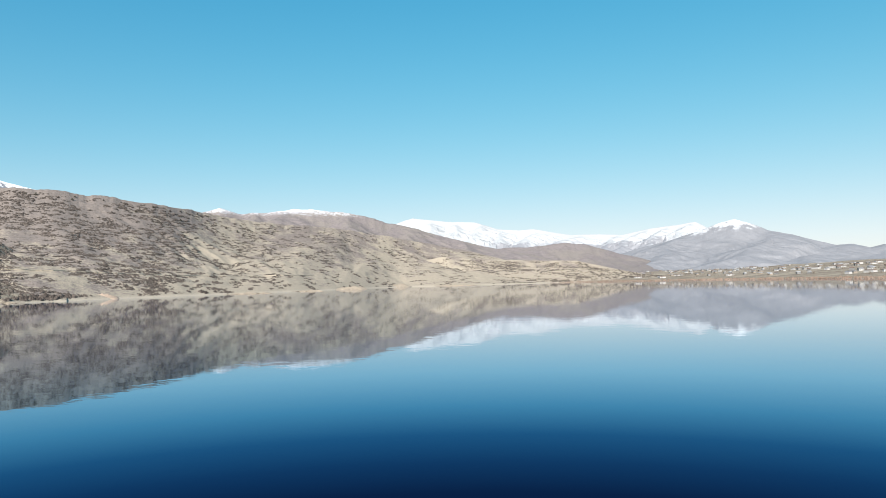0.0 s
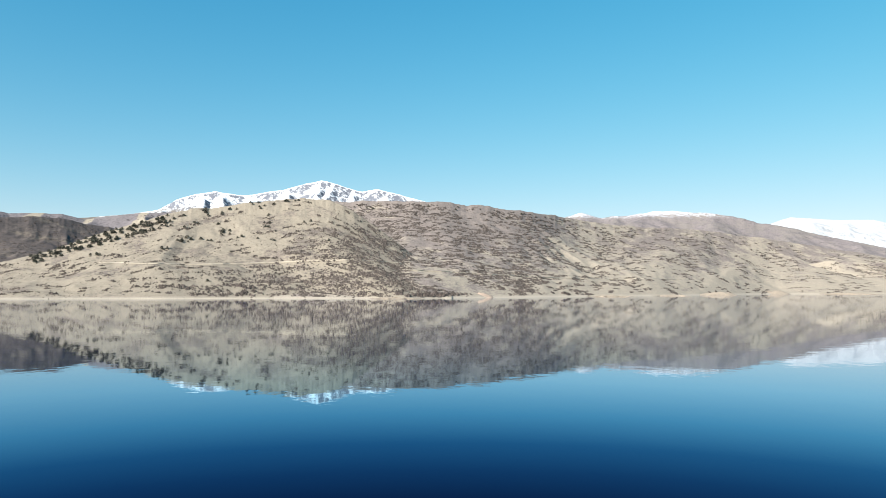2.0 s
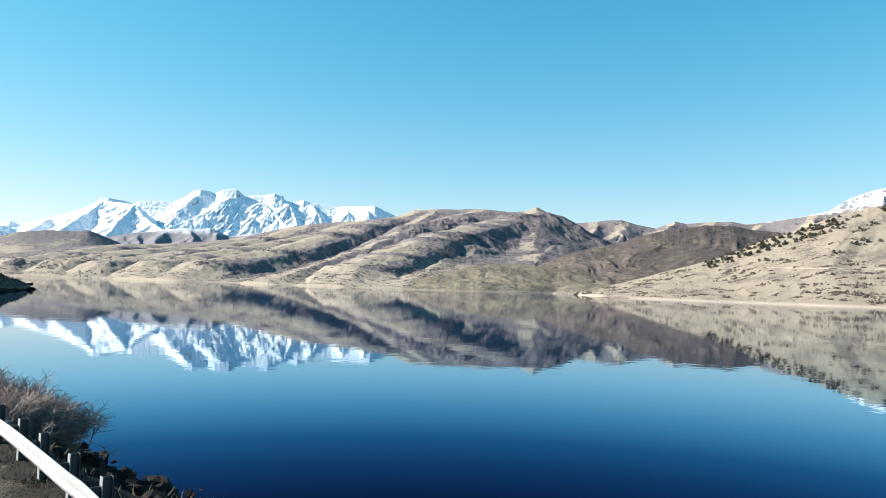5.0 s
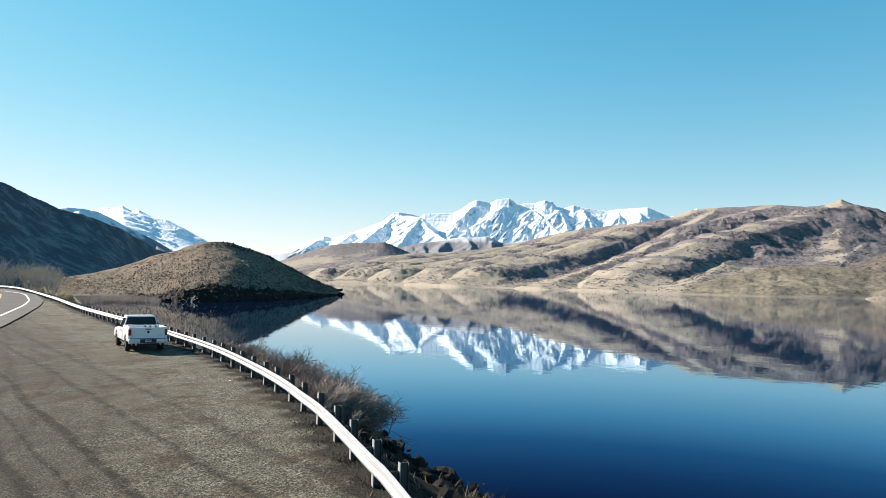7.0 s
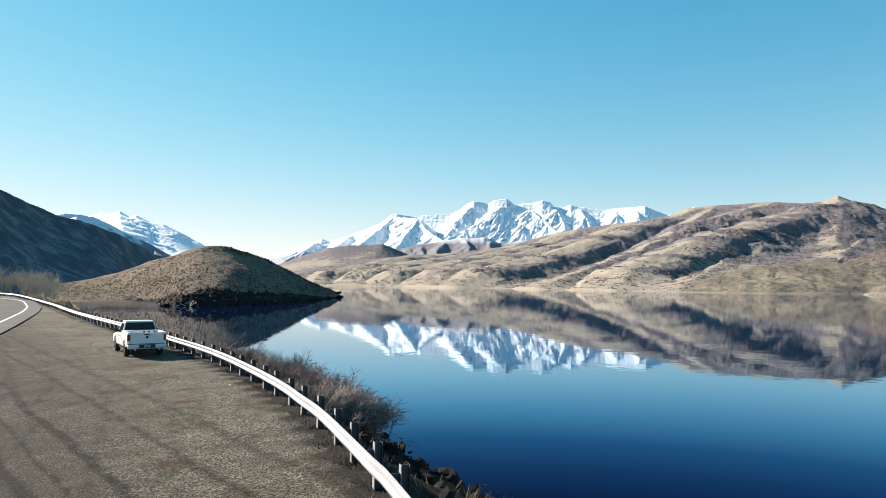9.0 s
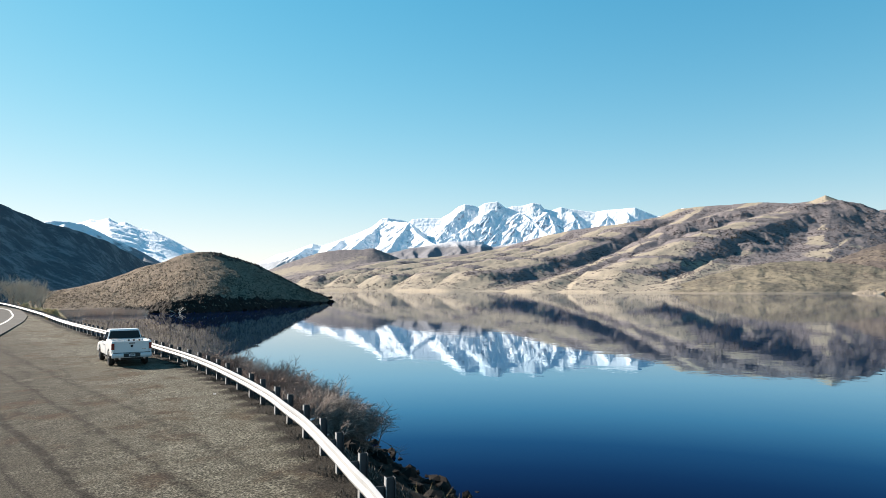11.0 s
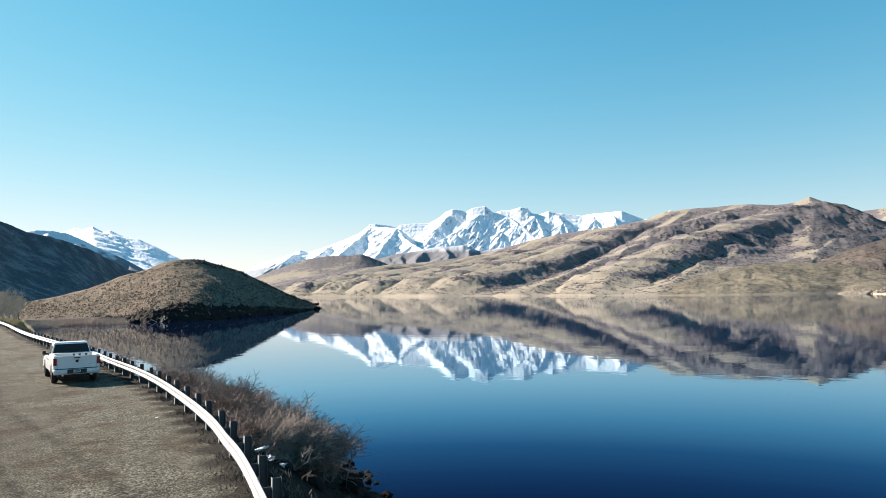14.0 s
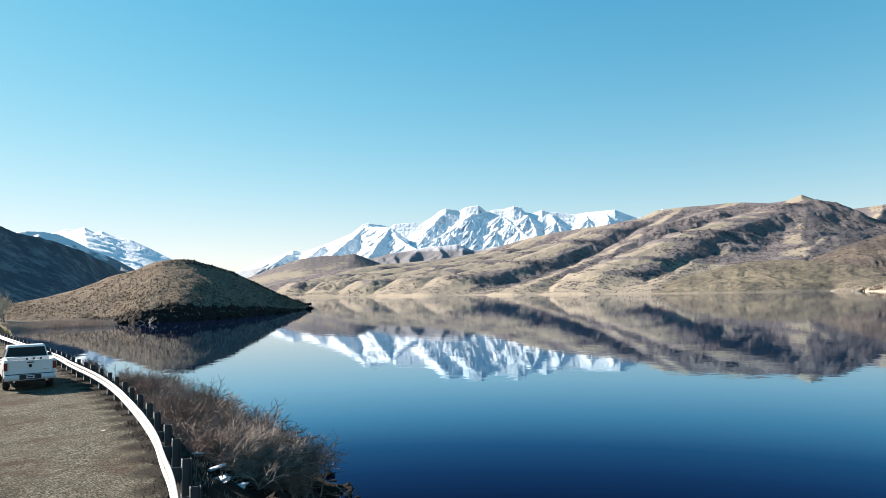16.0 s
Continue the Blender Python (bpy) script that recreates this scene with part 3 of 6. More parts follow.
island_hill = dry_hill("island_hill", (0.235, 0.182, 0.136), (0.105, 0.081, 0.062), 0.45, 0.09)
snow_north = snow_mountain("snow_north", 440, rock=(0.16, 0.17, 0.2), steep=0.7, layers=0.12, folds=0.15, white=0.78)
# distance haze put into the colours: pale blue-grey rock and low slopes
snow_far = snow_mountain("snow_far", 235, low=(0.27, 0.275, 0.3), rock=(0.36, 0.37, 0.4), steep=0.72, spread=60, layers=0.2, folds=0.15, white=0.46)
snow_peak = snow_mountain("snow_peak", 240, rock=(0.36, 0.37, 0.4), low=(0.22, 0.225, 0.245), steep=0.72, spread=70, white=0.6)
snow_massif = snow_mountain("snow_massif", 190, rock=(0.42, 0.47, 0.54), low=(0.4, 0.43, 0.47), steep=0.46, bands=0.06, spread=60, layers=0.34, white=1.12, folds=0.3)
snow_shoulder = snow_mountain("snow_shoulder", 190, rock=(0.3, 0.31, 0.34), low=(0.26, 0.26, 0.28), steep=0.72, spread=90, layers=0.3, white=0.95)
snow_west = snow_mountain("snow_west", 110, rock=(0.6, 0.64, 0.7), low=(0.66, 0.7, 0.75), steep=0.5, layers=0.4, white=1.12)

hill("brush_hill", BRUSH_CREST, BRUSH_FOOT, 760, 130, sage_hill, "long brown hillside of grey sagebrush and dry grass above the lake", relief=13, gully=260, octaves=2, seed=1, sharp=0.0, ease=0.045, brushy=(19, 30, 0.35))
hill("back_ridge", BACK_CREST, BACK_FOOT, 420, 90, dusted_hill, "brown ridge with a thin dusting of old snow", "ridge", relief=14, gully=300, seed=2, shape=1.4, auto=(170, 2.5), slope=0.4, sub=14)
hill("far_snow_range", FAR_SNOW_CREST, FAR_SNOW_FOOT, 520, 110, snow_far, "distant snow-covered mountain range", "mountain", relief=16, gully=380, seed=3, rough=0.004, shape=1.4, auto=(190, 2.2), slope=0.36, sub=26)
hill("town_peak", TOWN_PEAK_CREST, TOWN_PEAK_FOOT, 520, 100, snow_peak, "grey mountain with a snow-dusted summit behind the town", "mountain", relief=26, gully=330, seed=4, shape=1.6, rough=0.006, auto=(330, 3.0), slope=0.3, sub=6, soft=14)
hill("town_hill", TOWN_HILL_CREST, TOWN_HILL_FOOT, 240, 50, dusted_hill, "low dark forested hill in front of snowy mountains", relief=30, gully=250, seed=5)
hill("bench_hill", BENCH_CREST, BENCH_FOOT, 240, 50, sage_hill, "low rounded tan hill beside the valley town", relief=14, gully=150, seed=6)
hill("north_snow_mountain", NORTH_SNOW_CREST, NORTH_SNOW_FOOT, 520, 130, snow_north, "steep snow-covered mountain showing above the hills", "mountain", relief=18, gully=380, seed=7, rough=0.004, shape=1.7, auto=(170, 2.0), slope=0.6, sub=26)
hill("juniper_hill", JUNIPER_CREST, JUNIPER_FOOT, 760, 150, grass_hill, "rounded hill of dry tan grass dotted with dark junipers", relief=8, gully=130, octaves=2, seed=8, shape=1.0, sharp=0.0)
hill("dark_hill", DARK_CREST, DARK_FOOT, 420, 90, dark_hill, "low hill covered in dark grey-brown brush", relief=22, gully=160, seed=9)
hill("grass_knoll", KNOLL_CREST, KNOLL_FOOT, 420, 50, tan_hill, "low grassy knoll on the lake shore", relief=7, gully=110, seed=10)
hill("brown_mountain", PEAK_CREST, PEAK_FOOT, 1000, 190, brown_hill, "brown brush-covered mountain with a pointed summit and grassy spurs", "mountain", relief=7, gully=300, seed=12, sharp=0.5, rough=0.004, shape=1.65, lean=-2.0, octaves=3,
     spurs=PEAK_SPURS + PEAK_WEST_SPURS, slope=0.27, soft=8, sub=4, sub_width=80, wander=12, steeper=0.4, gentle=(0, 5, 7, 8, 9, 10), reach=75)
hill("saddle_ridge", SADDLE_CREST, SADDLE_FOOT, 420, 80, brown_hill, "brown ridge of knobs and saddles behind the nearer hills", "ridge", relief=14, gully=260, seed=14, rough=0.004, shape=1.4, auto=(150, 2.5), slope=0.36, sub=14)
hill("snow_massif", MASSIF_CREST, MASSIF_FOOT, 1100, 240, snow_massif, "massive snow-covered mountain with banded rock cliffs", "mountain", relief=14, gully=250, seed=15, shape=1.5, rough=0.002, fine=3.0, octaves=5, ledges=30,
     spurs=MASSIF_SPURS + MASSIF_CLIFFS, slope=0.54, soft=4, sub=12, sub_width=60, wander=11)
hill("brown_foothill", FOOTHILL_CREST, FOOTHILL_FOOT, 240, 50, brown_hill, "brown foothill below the snowy massif", relief=12, gully=260, seed=16, sharp=0.5)
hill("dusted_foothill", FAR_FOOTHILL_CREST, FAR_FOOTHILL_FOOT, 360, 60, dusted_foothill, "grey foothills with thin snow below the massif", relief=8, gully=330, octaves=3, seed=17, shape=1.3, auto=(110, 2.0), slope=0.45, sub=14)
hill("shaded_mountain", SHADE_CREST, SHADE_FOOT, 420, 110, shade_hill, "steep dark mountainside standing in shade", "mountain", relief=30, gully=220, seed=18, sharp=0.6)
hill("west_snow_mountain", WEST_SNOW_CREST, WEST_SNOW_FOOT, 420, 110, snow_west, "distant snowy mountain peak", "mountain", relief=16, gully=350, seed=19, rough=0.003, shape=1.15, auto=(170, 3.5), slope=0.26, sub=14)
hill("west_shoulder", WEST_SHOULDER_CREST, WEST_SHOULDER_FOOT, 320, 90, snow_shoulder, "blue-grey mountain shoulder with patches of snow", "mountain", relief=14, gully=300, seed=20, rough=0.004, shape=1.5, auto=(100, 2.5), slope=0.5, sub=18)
hill("island_hill", ISLAND_CREST, ISLAND_FOOT, 420, 130, island_hill, "small domed hill of dry grass reaching into the lake", relief=2.2, gully=34, seed=21, shape=0.72, fine=0.9, rough=0.008)

# ---- the lake ----
me = bpy.data.meshes.new("water")
bm = bmesh.new()
bmesh.ops.create_circle(bm, cap_ends=True, segments=128, radius=5600)
bm.to_mesh(me)
bm.free()
water = tagged(new("water", me), "calm deep blue lake reflecting the sky and hills", "lake", kind="structure")
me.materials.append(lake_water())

# ---- near shore: ground sheet, road, guard rail ----
GROUND_Z = 4.23
RAIL_LINE = [(-205, -285), (-172, -221), (-136, -159), (-122.3, -135.5), (-82.1, -84.9), (-58.8, -57.0), (-48.2, -43.6), (-38.9, -31.6), (-34.9, -26.9), (-30.2, -21.3), (-26.9, -17.7),
             (-23.2, -14.0), (-20.0, -11.0), (-18.1, -9.4), (-16.3, -7.9), (-14.1, -6.25), (-12.1, -4.8), (-10.7, -3.8), (-6.3, -1.0), (-2.1, 1.3), (4.2, 4.0), (12.7, 6.4), (31.7, 9.8)]


def spline(points, step):
    """Points at even steps along a smooth line through the given ones."""
    p = np.array(points, float)
    p = np.vstack([2 * p[0] - p[1], p, 2 * p[-1] - p[-2]])
    out = []
    for i in range(1, len(p) - 2):
        for t in np.linspace(0, 1, 40, endpoint=False):
            a, b, c, d = p[i - 1:i + 3]
            out.append(0.5 * (2 * b + (c - a) * t + (2 * a - 5 * b + 4 * c - d) * t * t + (3 * b - a - 3 * c + d) * t ** 3))
    out = np.array(out)
    run = np.concatenate([[0], np.cumsum(np.linalg.norm(np.diff(out, axis=0), axis=1))])
    s = np.arange(0, run[-1], step)
    return np.stack([np.interp(s, run, out[:, i]) for i in range(p.shape[1])], -1)


RAIL = spline(RAIL_LINE, 0.25)
RAIL_DIR = np.gradient(RAIL, axis=0)
RAIL_DIR /= np.linalg.norm(RAIL_DIR, axis=1)[:, None]


def rail_offset(x, y):
    """How far a place lies to the lake side of the rail line, and how far along it."""
    shape = np.shape(x)
    q = np.stack([np.ravel(x), np.ravel(y)], -1)
    best, side, where = np.full(len(q), 1e9), np.zeros(len(q)), np.zeros(len(q))
    coarse = RAIL[::6]
    cd = RAIL_DIR[::6]
    for k in range(0, len(q), 20000):
        d = q[k:k + 20000, None, :] - coarse[None]
        dist = (d ** 2).sum(-1)
        i = dist.argmin(1)
        dd = d[np.arange(len(i)), i]
        side[k:k + 20000] = -(cd[i, 0] * dd[:, 1] - cd[i, 1] * dd[:, 0])
        best[k:k + 20000] = np.sqrt(dist[np.arange(len(i)), i])
        where[k:k + 20000] = i * 6 * 0.25
    sign = np.where(side > 0, -1.0, 1.0)
    return (best * sign).reshape(shape), where.reshape(shape)


def along_rail(s):
    """Place and heading at s metres along the rail line."""
    i = min(max(int(round(s / 0.25)), 0), len(RAIL) - 1)
    return RAIL[i], RAIL_DIR[i]


def bank_height(x, y):
    off, s = rail_offset(x, y)
    wide = 8.2 + 0.9 * grain(s / 5.0, s * 0 + 3.3) + 0.6 * grain(x / 2.1, y / 2.1, 4)
    wide = wide + np.clip((150 - s) / 60, 0, 1) * 45
    t = np.clip((off - 0.9) / np.maximum(wide - 0.9, 0.1), 0, 3)
    drop = np.where(t < 1, 1 - (t ** 0.8), -0.55 * (t - 1))
    z = np.where(off < 0.9, GROUND_Z, np.maximum(GROUND_Z * drop, -4.0))
    rough = np.clip((off - 0.3) / 1.5, 0, 1) * np.clip((14 - off) / 4, 0, 1)
    z = z + rough * (0.22 * fbm(x / 1.1, y / 1.1, 4, 11) + 0.25 * fbm(x / 3.7, y / 3.7, 3, 12))
    z = z + np.where(off < 0.5, 0.035 * fbm(x / 2.5, y / 2.5, 4, 13) + 0.05 * fbm(x / 9, y / 9, 2, 14), 0)
    inland = np.clip((-off - 14) / 120, 0, 1)
    return z + inland * 9 + inland ** 2 * 12 * fbm(x / 60, y / 60, 3, 15), off, s


def gravel():
    m, nd, lk, b = material("gravel")
    speck = noise_node(nd, lk, 21, 3, 0.8)
    fine = noise_node(nd, lk, 7, 8, 0.8)
    mid = noise_node(nd, lk, 1.4, 8, 0.7)
    big = noise_node(nd, lk, 0.2, 6, 0.6, (1, 1, 1), 0.6)
    # tyre tracks: loose darker bands that cross the lay-by, ragged and broken
    g, pos = nd.new("ShaderNodeNewGeometry"), nd.new("ShaderNodeSeparateXYZ")
    lk.new(g.outputs["Position"], pos.inputs[0])
    across = calc(nd, lk, "ADD", calc(nd, lk, "MULTIPLY", pos.outputs[0], 0.825), calc(nd, lk, "MULTIPLY", pos.outputs[1], -0.565))
    across = calc(nd, lk, "ADD", across, calc(nd, lk, "ADD", calc(nd, lk, "MULTIPLY", calc(nd, lk, "SUBTRACT", mid, 0.5), 0.25), calc(nd, lk, "MULTIPLY", calc(nd, lk, "SUBTRACT", big, 0.5), 0.7)))
    tracks = None
    for where, width, depth in ((-3.82, 0.2, 1.0), (-2.2, 0.22, 0.9), (-2.9, 0.12, 0.6), (-5.6, 0.2, 0.5), (-7.3, 0.3, 0.4), (-0.4, 0.3, 0.6)):
        d = calc(nd, lk, "ABSOLUTE", calc(nd, lk, "SUBTRACT", across, where))
        band = calc(nd, lk, "MULTIPLY", calc(nd, lk, "SUBTRACT", 1.0, calc(nd, lk, "DIVIDE", d, width), True), depth * 1.6, True)
        tracks = band if tracks is None else calc(nd, lk, "MAXIMUM", tracks, band)
    # wheel marks that follow the rail
    ro = nd.new("ShaderNodeAttribute")
    ro.attribute_name = "rail_off"
    beside = calc(nd, lk, "ADD", ro.outputs["Fac"], calc(nd, lk, "ADD", calc(nd, lk, "MULTIPLY", calc(nd, lk, "SUBTRACT", mid, 0.5), 0.5), calc(nd, lk, "MULTIPLY", calc(nd, lk, "SUBTRACT", big, 0.5), 2.4)))
    for where, width, depth in ((3.4, 0.2, 0.25), (5.2, 0.2, 0.35), (6.9, 0.2, 0.35), (8.3, 0.3, 0.5), (9.9, 0.3, 0.6), (11.6, 0.35, 0.6)):
        d = calc(nd, lk, "ABSOLUTE", calc(nd, lk, "SUBTRACT", beside, where))
        tracks = calc(nd, lk, "MAXIMUM", tracks, calc(nd, lk, "MULTIPLY", calc(nd, lk, "SUBTRACT", 1.0, calc(nd, lk, "DIVIDE", d, width), True), depth * 1.3, True))
    worn = calc(nd, lk, "MULTIPLY", tracks, ramp(nd, lk, mid, grey(0.28, 0.5)))
    grit = calc(nd, lk, "ADD", calc(nd, lk, "MULTIPLY", speck, 0.6), calc(nd, lk, "MULTIPLY", fine, 0.4))
    base = ramp(nd, lk, grit, [(0.42, (0.024, 0.024, 0.02)), (0.5, (0.133, 0.13, 0.104)), (0.58, (0.315, 0.307, 0.255))])
    base = mix(nd, lk, ramp(nd, lk, mid, [(0.44, (0, 0, 0)), (0.62, (0.5, 0.5, 0.5))]), base, (0.074, 0.067, 0.05))
    base = mix(nd, lk, ramp(nd, lk, big, [(0.44, (0, 0, 0)), (0.6, (0.45, 0.45, 0.45))]), base, (0.098, 0.086, 0.06))
    # ground turns darker further from the rail
    soil = nd.new("ShaderNodeAttribute")
    soil.attribute_name = "inland"
    patchy = calc(nd, lk, "MULTIPLY", soil.outputs["Fac"], ramp(nd, lk, calc(nd, lk, "ADD", calc(nd, lk, "MULTIPLY", big, 0.6), calc(nd, lk, "MULTIPLY", mid, 0.4)), [(0.34, (0.5, 0.5, 0.5)), (0.54, (0.97, 0.97, 0.97))]))
    base = mix(nd, lk, patchy, base, mix(nd, lk, grit, (0.012, 0.0115, 0.0095), (0.112, 0.105, 0.084)))
    stain = noise_node(nd, lk, 0.55, 5, 0.6)
    base = mix(nd, lk, ramp(nd, lk, stain, [(0.52, (0, 0, 0)), (0.66, (0.8, 0.8, 0.8))]), base, (0.075, 0.046, 0.027))
    base = mix(nd, lk, calc(nd, lk, "MULTIPLY", worn, ramp(nd, lk, speck, [(0.3, (1, 1, 1)), (0.62, (0.75, 0.75, 0.75))])), base, (0.012, 0.01, 0.008))
    # wheel marks drawn out along the rail
    tc, mp, nz = nd.new("ShaderNodeTexCoord"), nd.new("ShaderNodeMapping"), nd.new("ShaderNodeTexNoise")
    mp.inputs["Rotation"].default_value, mp.inputs["Scale"].default_value = (0, 0, radians(-51)), (0.045, 1.0, 1)
    nz.inputs["Scale"].default_value, nz.inputs["Detail"].default_value, nz.inputs["Distortion"].default_value = 1.3, 5, 0.5
    lk.new(tc.outputs["Object"], mp.inputs[0])
    lk.new(mp.outputs[0], nz.inputs["Vector"])
    base = mix(nd, lk, calc(nd, lk, "MULTIPLY", ramp(nd, lk, nz.outputs["Fac"], grey(0.52, 0.7)), 0.3), base, (0.07, 0.058, 0.047))
    base = mix(nd, lk, calc(nd, lk, "MULTIPLY", ramp(nd, lk, nz.outputs["Fac"], [(0.3, (1, 1, 1)), (0.44, (0, 0, 0))]), 0.22), base, (0.19, 0.172, 0.14))
    # dry pasture on the far valley floor
    far_land = nd.new("ShaderNodeAttribute")
    far_land.attribute_name = "pasture"
    plots = noise_node(nd, lk, 0.012, 5, 0.7, (0.5, 1.6, 1))
    base = mix(nd, lk, far_land.outputs["Fac"], base, ramp(nd, lk, plots, [(0.38, (0.17, 0.14, 0.115)), (0.5, (0.27, 0.235, 0.19)), (0.62, (0.36, 0.325, 0.27))]))
    # coarse dark stone along the foot of the rail
    vg = nd.new("ShaderNodeAttribute")
    vg.attribute_name = "verge"
    edge = calc(nd, lk, "ADD", vg.outputs["Fac"], calc(nd, lk, "SUBTRACT", fine, 0.5))
    base = mix(nd, lk, ramp(nd, lk, edge, [(0.22, (0, 0, 0)), (0.55, (0.95, 0.95, 0.95))]), base, mix(nd, lk, speck, (0.014, 0.012, 0.01), (0.05, 0.043, 0.036)))
    base = mix(nd, lk, 1.0, base, ramp(nd, lk, speck, [(0.38, (0.55, 0.55, 0.55)), (0.52, (1, 1, 1)), (0.64, (1.5, 1.5, 1.5))]), "MULTIPLY")
    # dark soil and cobbles on the steep bank, with its shade painted in
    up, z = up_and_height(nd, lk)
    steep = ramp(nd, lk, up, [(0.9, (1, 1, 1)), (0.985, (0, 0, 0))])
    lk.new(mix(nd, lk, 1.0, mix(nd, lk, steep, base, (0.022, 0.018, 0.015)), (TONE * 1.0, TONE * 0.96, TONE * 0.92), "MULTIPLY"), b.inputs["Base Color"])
    b.inputs["Roughness"].default_value, b.inputs["Specular IOR Level"].default_value = 0.95, 0.1
    bump(nd, lk, b, calc(nd, lk, "ADD", calc(nd, lk, "ADD", fine, calc(nd, lk, "MULTIPLY", speck, 0.5)), calc(nd, lk, "MULTIPLY", worn, -0.4)), 0.09, 1.0)
    return m


# one sheet, finest round the lay-by and reaching past the mountains; under the lake it is the lake bed
ang = np.linspace(0, 2 * np.pi, 721)
rad = np.concatenate([[0.0], np.geomspace(0.6, 330, 250), np.geomspace(345, 6500, 110)])
gx = -24 + rad[:, None] * np.cos(ang)[None]
gy = -17 + rad[:, None] * np.sin(ang)[None]
gz, goff, gs = bank_height(gx, gy)
far = np.clip((rad[:, None] - 330) / 1500, 0, 1)
gb = np.degrees(np.arctan2(-gx, gy))
gz = gz * (1 - far) + np.where((gb > -60) & (gb < 122), -4.0, gz) * far
gr = np.hypot(gx, gy)
shore = np.interp(-gb, [-10, 8, 14, 19, 26, 33, 60], [9000, 1800, 1750, 1650, 1350, 1000, 800])
gz = np.where((gb < 10) & (gb > -60) & (gr > 420), np.clip((gr - shore) * 0.028, -4.0, 70) + np.clip((gr - shore) / 300, 0, 1) * 4 * fbm(gx / 240, gy / 240, 3, 16), gz)
ground = tagged(new("ground", grid_mesh("ground", gx, gy, gz)), "grey-brown gravel lay-by with tyre tracks, dark rocky bank to the lake", "ground", kind="structure")
ground.data.attributes.new("verge", "FLOAT", "POINT").data.foreach_set("value", (np.clip((goff + 1.0) / 1.2, 0, 1) * (goff < 16)).astype(np.float32).ravel())
ground.data.attributes.new("rail_off", "FLOAT", "POINT").data.foreach_set("value", (-goff).astype(np.float32).ravel())
ground.data.attributes.new("inland", "FLOAT", "POINT").data.foreach_set("value", (np.clip((-goff - 3.0) / 4.0, 0, 1) * (gr < 420)).astype(np.float32).ravel())
ground.data.attributes.new("pasture", "FLOAT", "POINT").data.foreach_set("value", ((gr > 420) * np.ones(gx.shape)).astype(np.float32).ravel())
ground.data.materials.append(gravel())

# ---- road ----
ROAD_EDGE = [(-201.0, -277.2), (-158.7, -208.4), (-128.0, -154.5), (-106.9, -115.9), (-85.2, -89.5), (-69.8, -73.2), (-56.6, -60.6), (-42.8, -47.8), (-35.7, -41.5), (-23.3, -31.2), (-6.3, -19.0), (21.2, -4.2), (52.9, 6.3)]
EDGE = spline(ROAD_EDGE, 1.0)


def strip(name, line, inner, outer, z, thick, mat, parent=None, label="", skip=None):
    """A flat band beside a line, between two offsets to its landward side, with real thickness."""
    d = np.gradient(line, axis=0)
    d /= np.linalg.norm(d, axis=1)[:, None]
    n = np.stack([d[:, 1], -d[:, 0]], -1)
    a, b = line + n * inner, line + n * outer
    bm = bmesh.new()
    last = None
    for k, (p, q) in enumerate(zip(a, b)):
        row = [bm.verts.new((*p, z - thick)), bm.verts.new((*p, z)), bm.verts.new((*q, z)), bm.verts.new((*q, z - thick))]
        if last and not (skip and skip(k)):
            for i in range(3):
                bm.faces.new((last[i], last[i + 1], row[i + 1], row[i]))
        last = row
    bmesh.ops.recalc_face_normals(bm, faces=bm.faces)
    return part(name, bm, mat, parent, label)


def part(name, bm, mat, parent=None, label="", smooth=False, at=None):
    me = bpy.data.meshes.new(name)
    bm.to_mesh(me)
    bm.free()
    if smooth:
        me.polygons.foreach_set("use_smooth", [True] * len(me.polygons))
    for m in (mat if isinstance(mat, (list, tuple)) else [mat]):
        me.materials.append(m)
    ob = new(name, me)
    ob.parent = parent
    if at is not None:
        ob.matrix_basis = at
    if label:
        ob["label"] = label
    return ob


def empty(name, label, category, group="", at=None):
    e = new(name)
    e.empty_display_size = 0.3
    if at is not None:
        e.matrix_basis = at
    return tagged(e, label, category, group)


asphalt = plain("asphalt", (0.1, 0.097, 0.092), 0.95, vary=0.25, scale=1.5, relief=0.004, spec=0.08)
asphalt_new = plain("asphalt_lane", (0.075, 0.074, 0.072), 0.95, vary=0.2, scale=0.8, relief=0.004, spec=0.08)
line_white = plain("line_white", (0.75, 0.75, 0.72), 0.7, vary=0.1)
line_yellow = plain("line_yellow", (0.62, 0.42, 0.07), 0.7, vary=0.15)
road = strip("road", EDGE, 0.0, 10.5, GROUND_Z + 0.10, 0.4, asphalt)
tagged(road, "curving two-lane asphalt road with white edge lines", "road", kind="structure")
strip("lane", EDGE, 2.1, 9.0, GROUND_Z + 0.106, 0.004, asphalt_new, road, "darker driving lanes")
strip("edge_line", EDGE, 1.62, 1.82, GROUND_Z + 0.112, 0.004, line_white, road, "white painted edge line")
strip("edge_line", EDGE, 9.2, 9.4, GROUND_Z + 0.112, 0.004, line_white, road, "white painted edge line")
strip("centre_line", EDGE, 5.35, 5.47, GROUND_Z + 0.112, 0.004, line_yellow, road, "yellow painted centre line")
strip("centre_line", EDGE, 5.6, 5.72, GROUND_Z + 0.112, 0.004, line_yellow, road, "yellow painted centre line")

# ---- guard rail ----
def box(bm, x0, x1, y0, y1, z0, z1, m=None, mat=0):
    vs = [bm.verts.new(((m @ Vector((x, y, z))) if m else (x, y, z))) for x in (x0, x1) for y in (y0, y1) for z in (z0, z1)]
    fs = []
    for f in ((0, 1, 3, 2), (4, 6, 7, 5), (0, 4, 5, 1), (2, 3, 7, 6), (0, 2, 6, 4), (1, 5, 7, 3)):
        fs.append(bm.faces.new([vs[i] for i in f]))
        fs[-1].material_index = mat
    return vs, fs


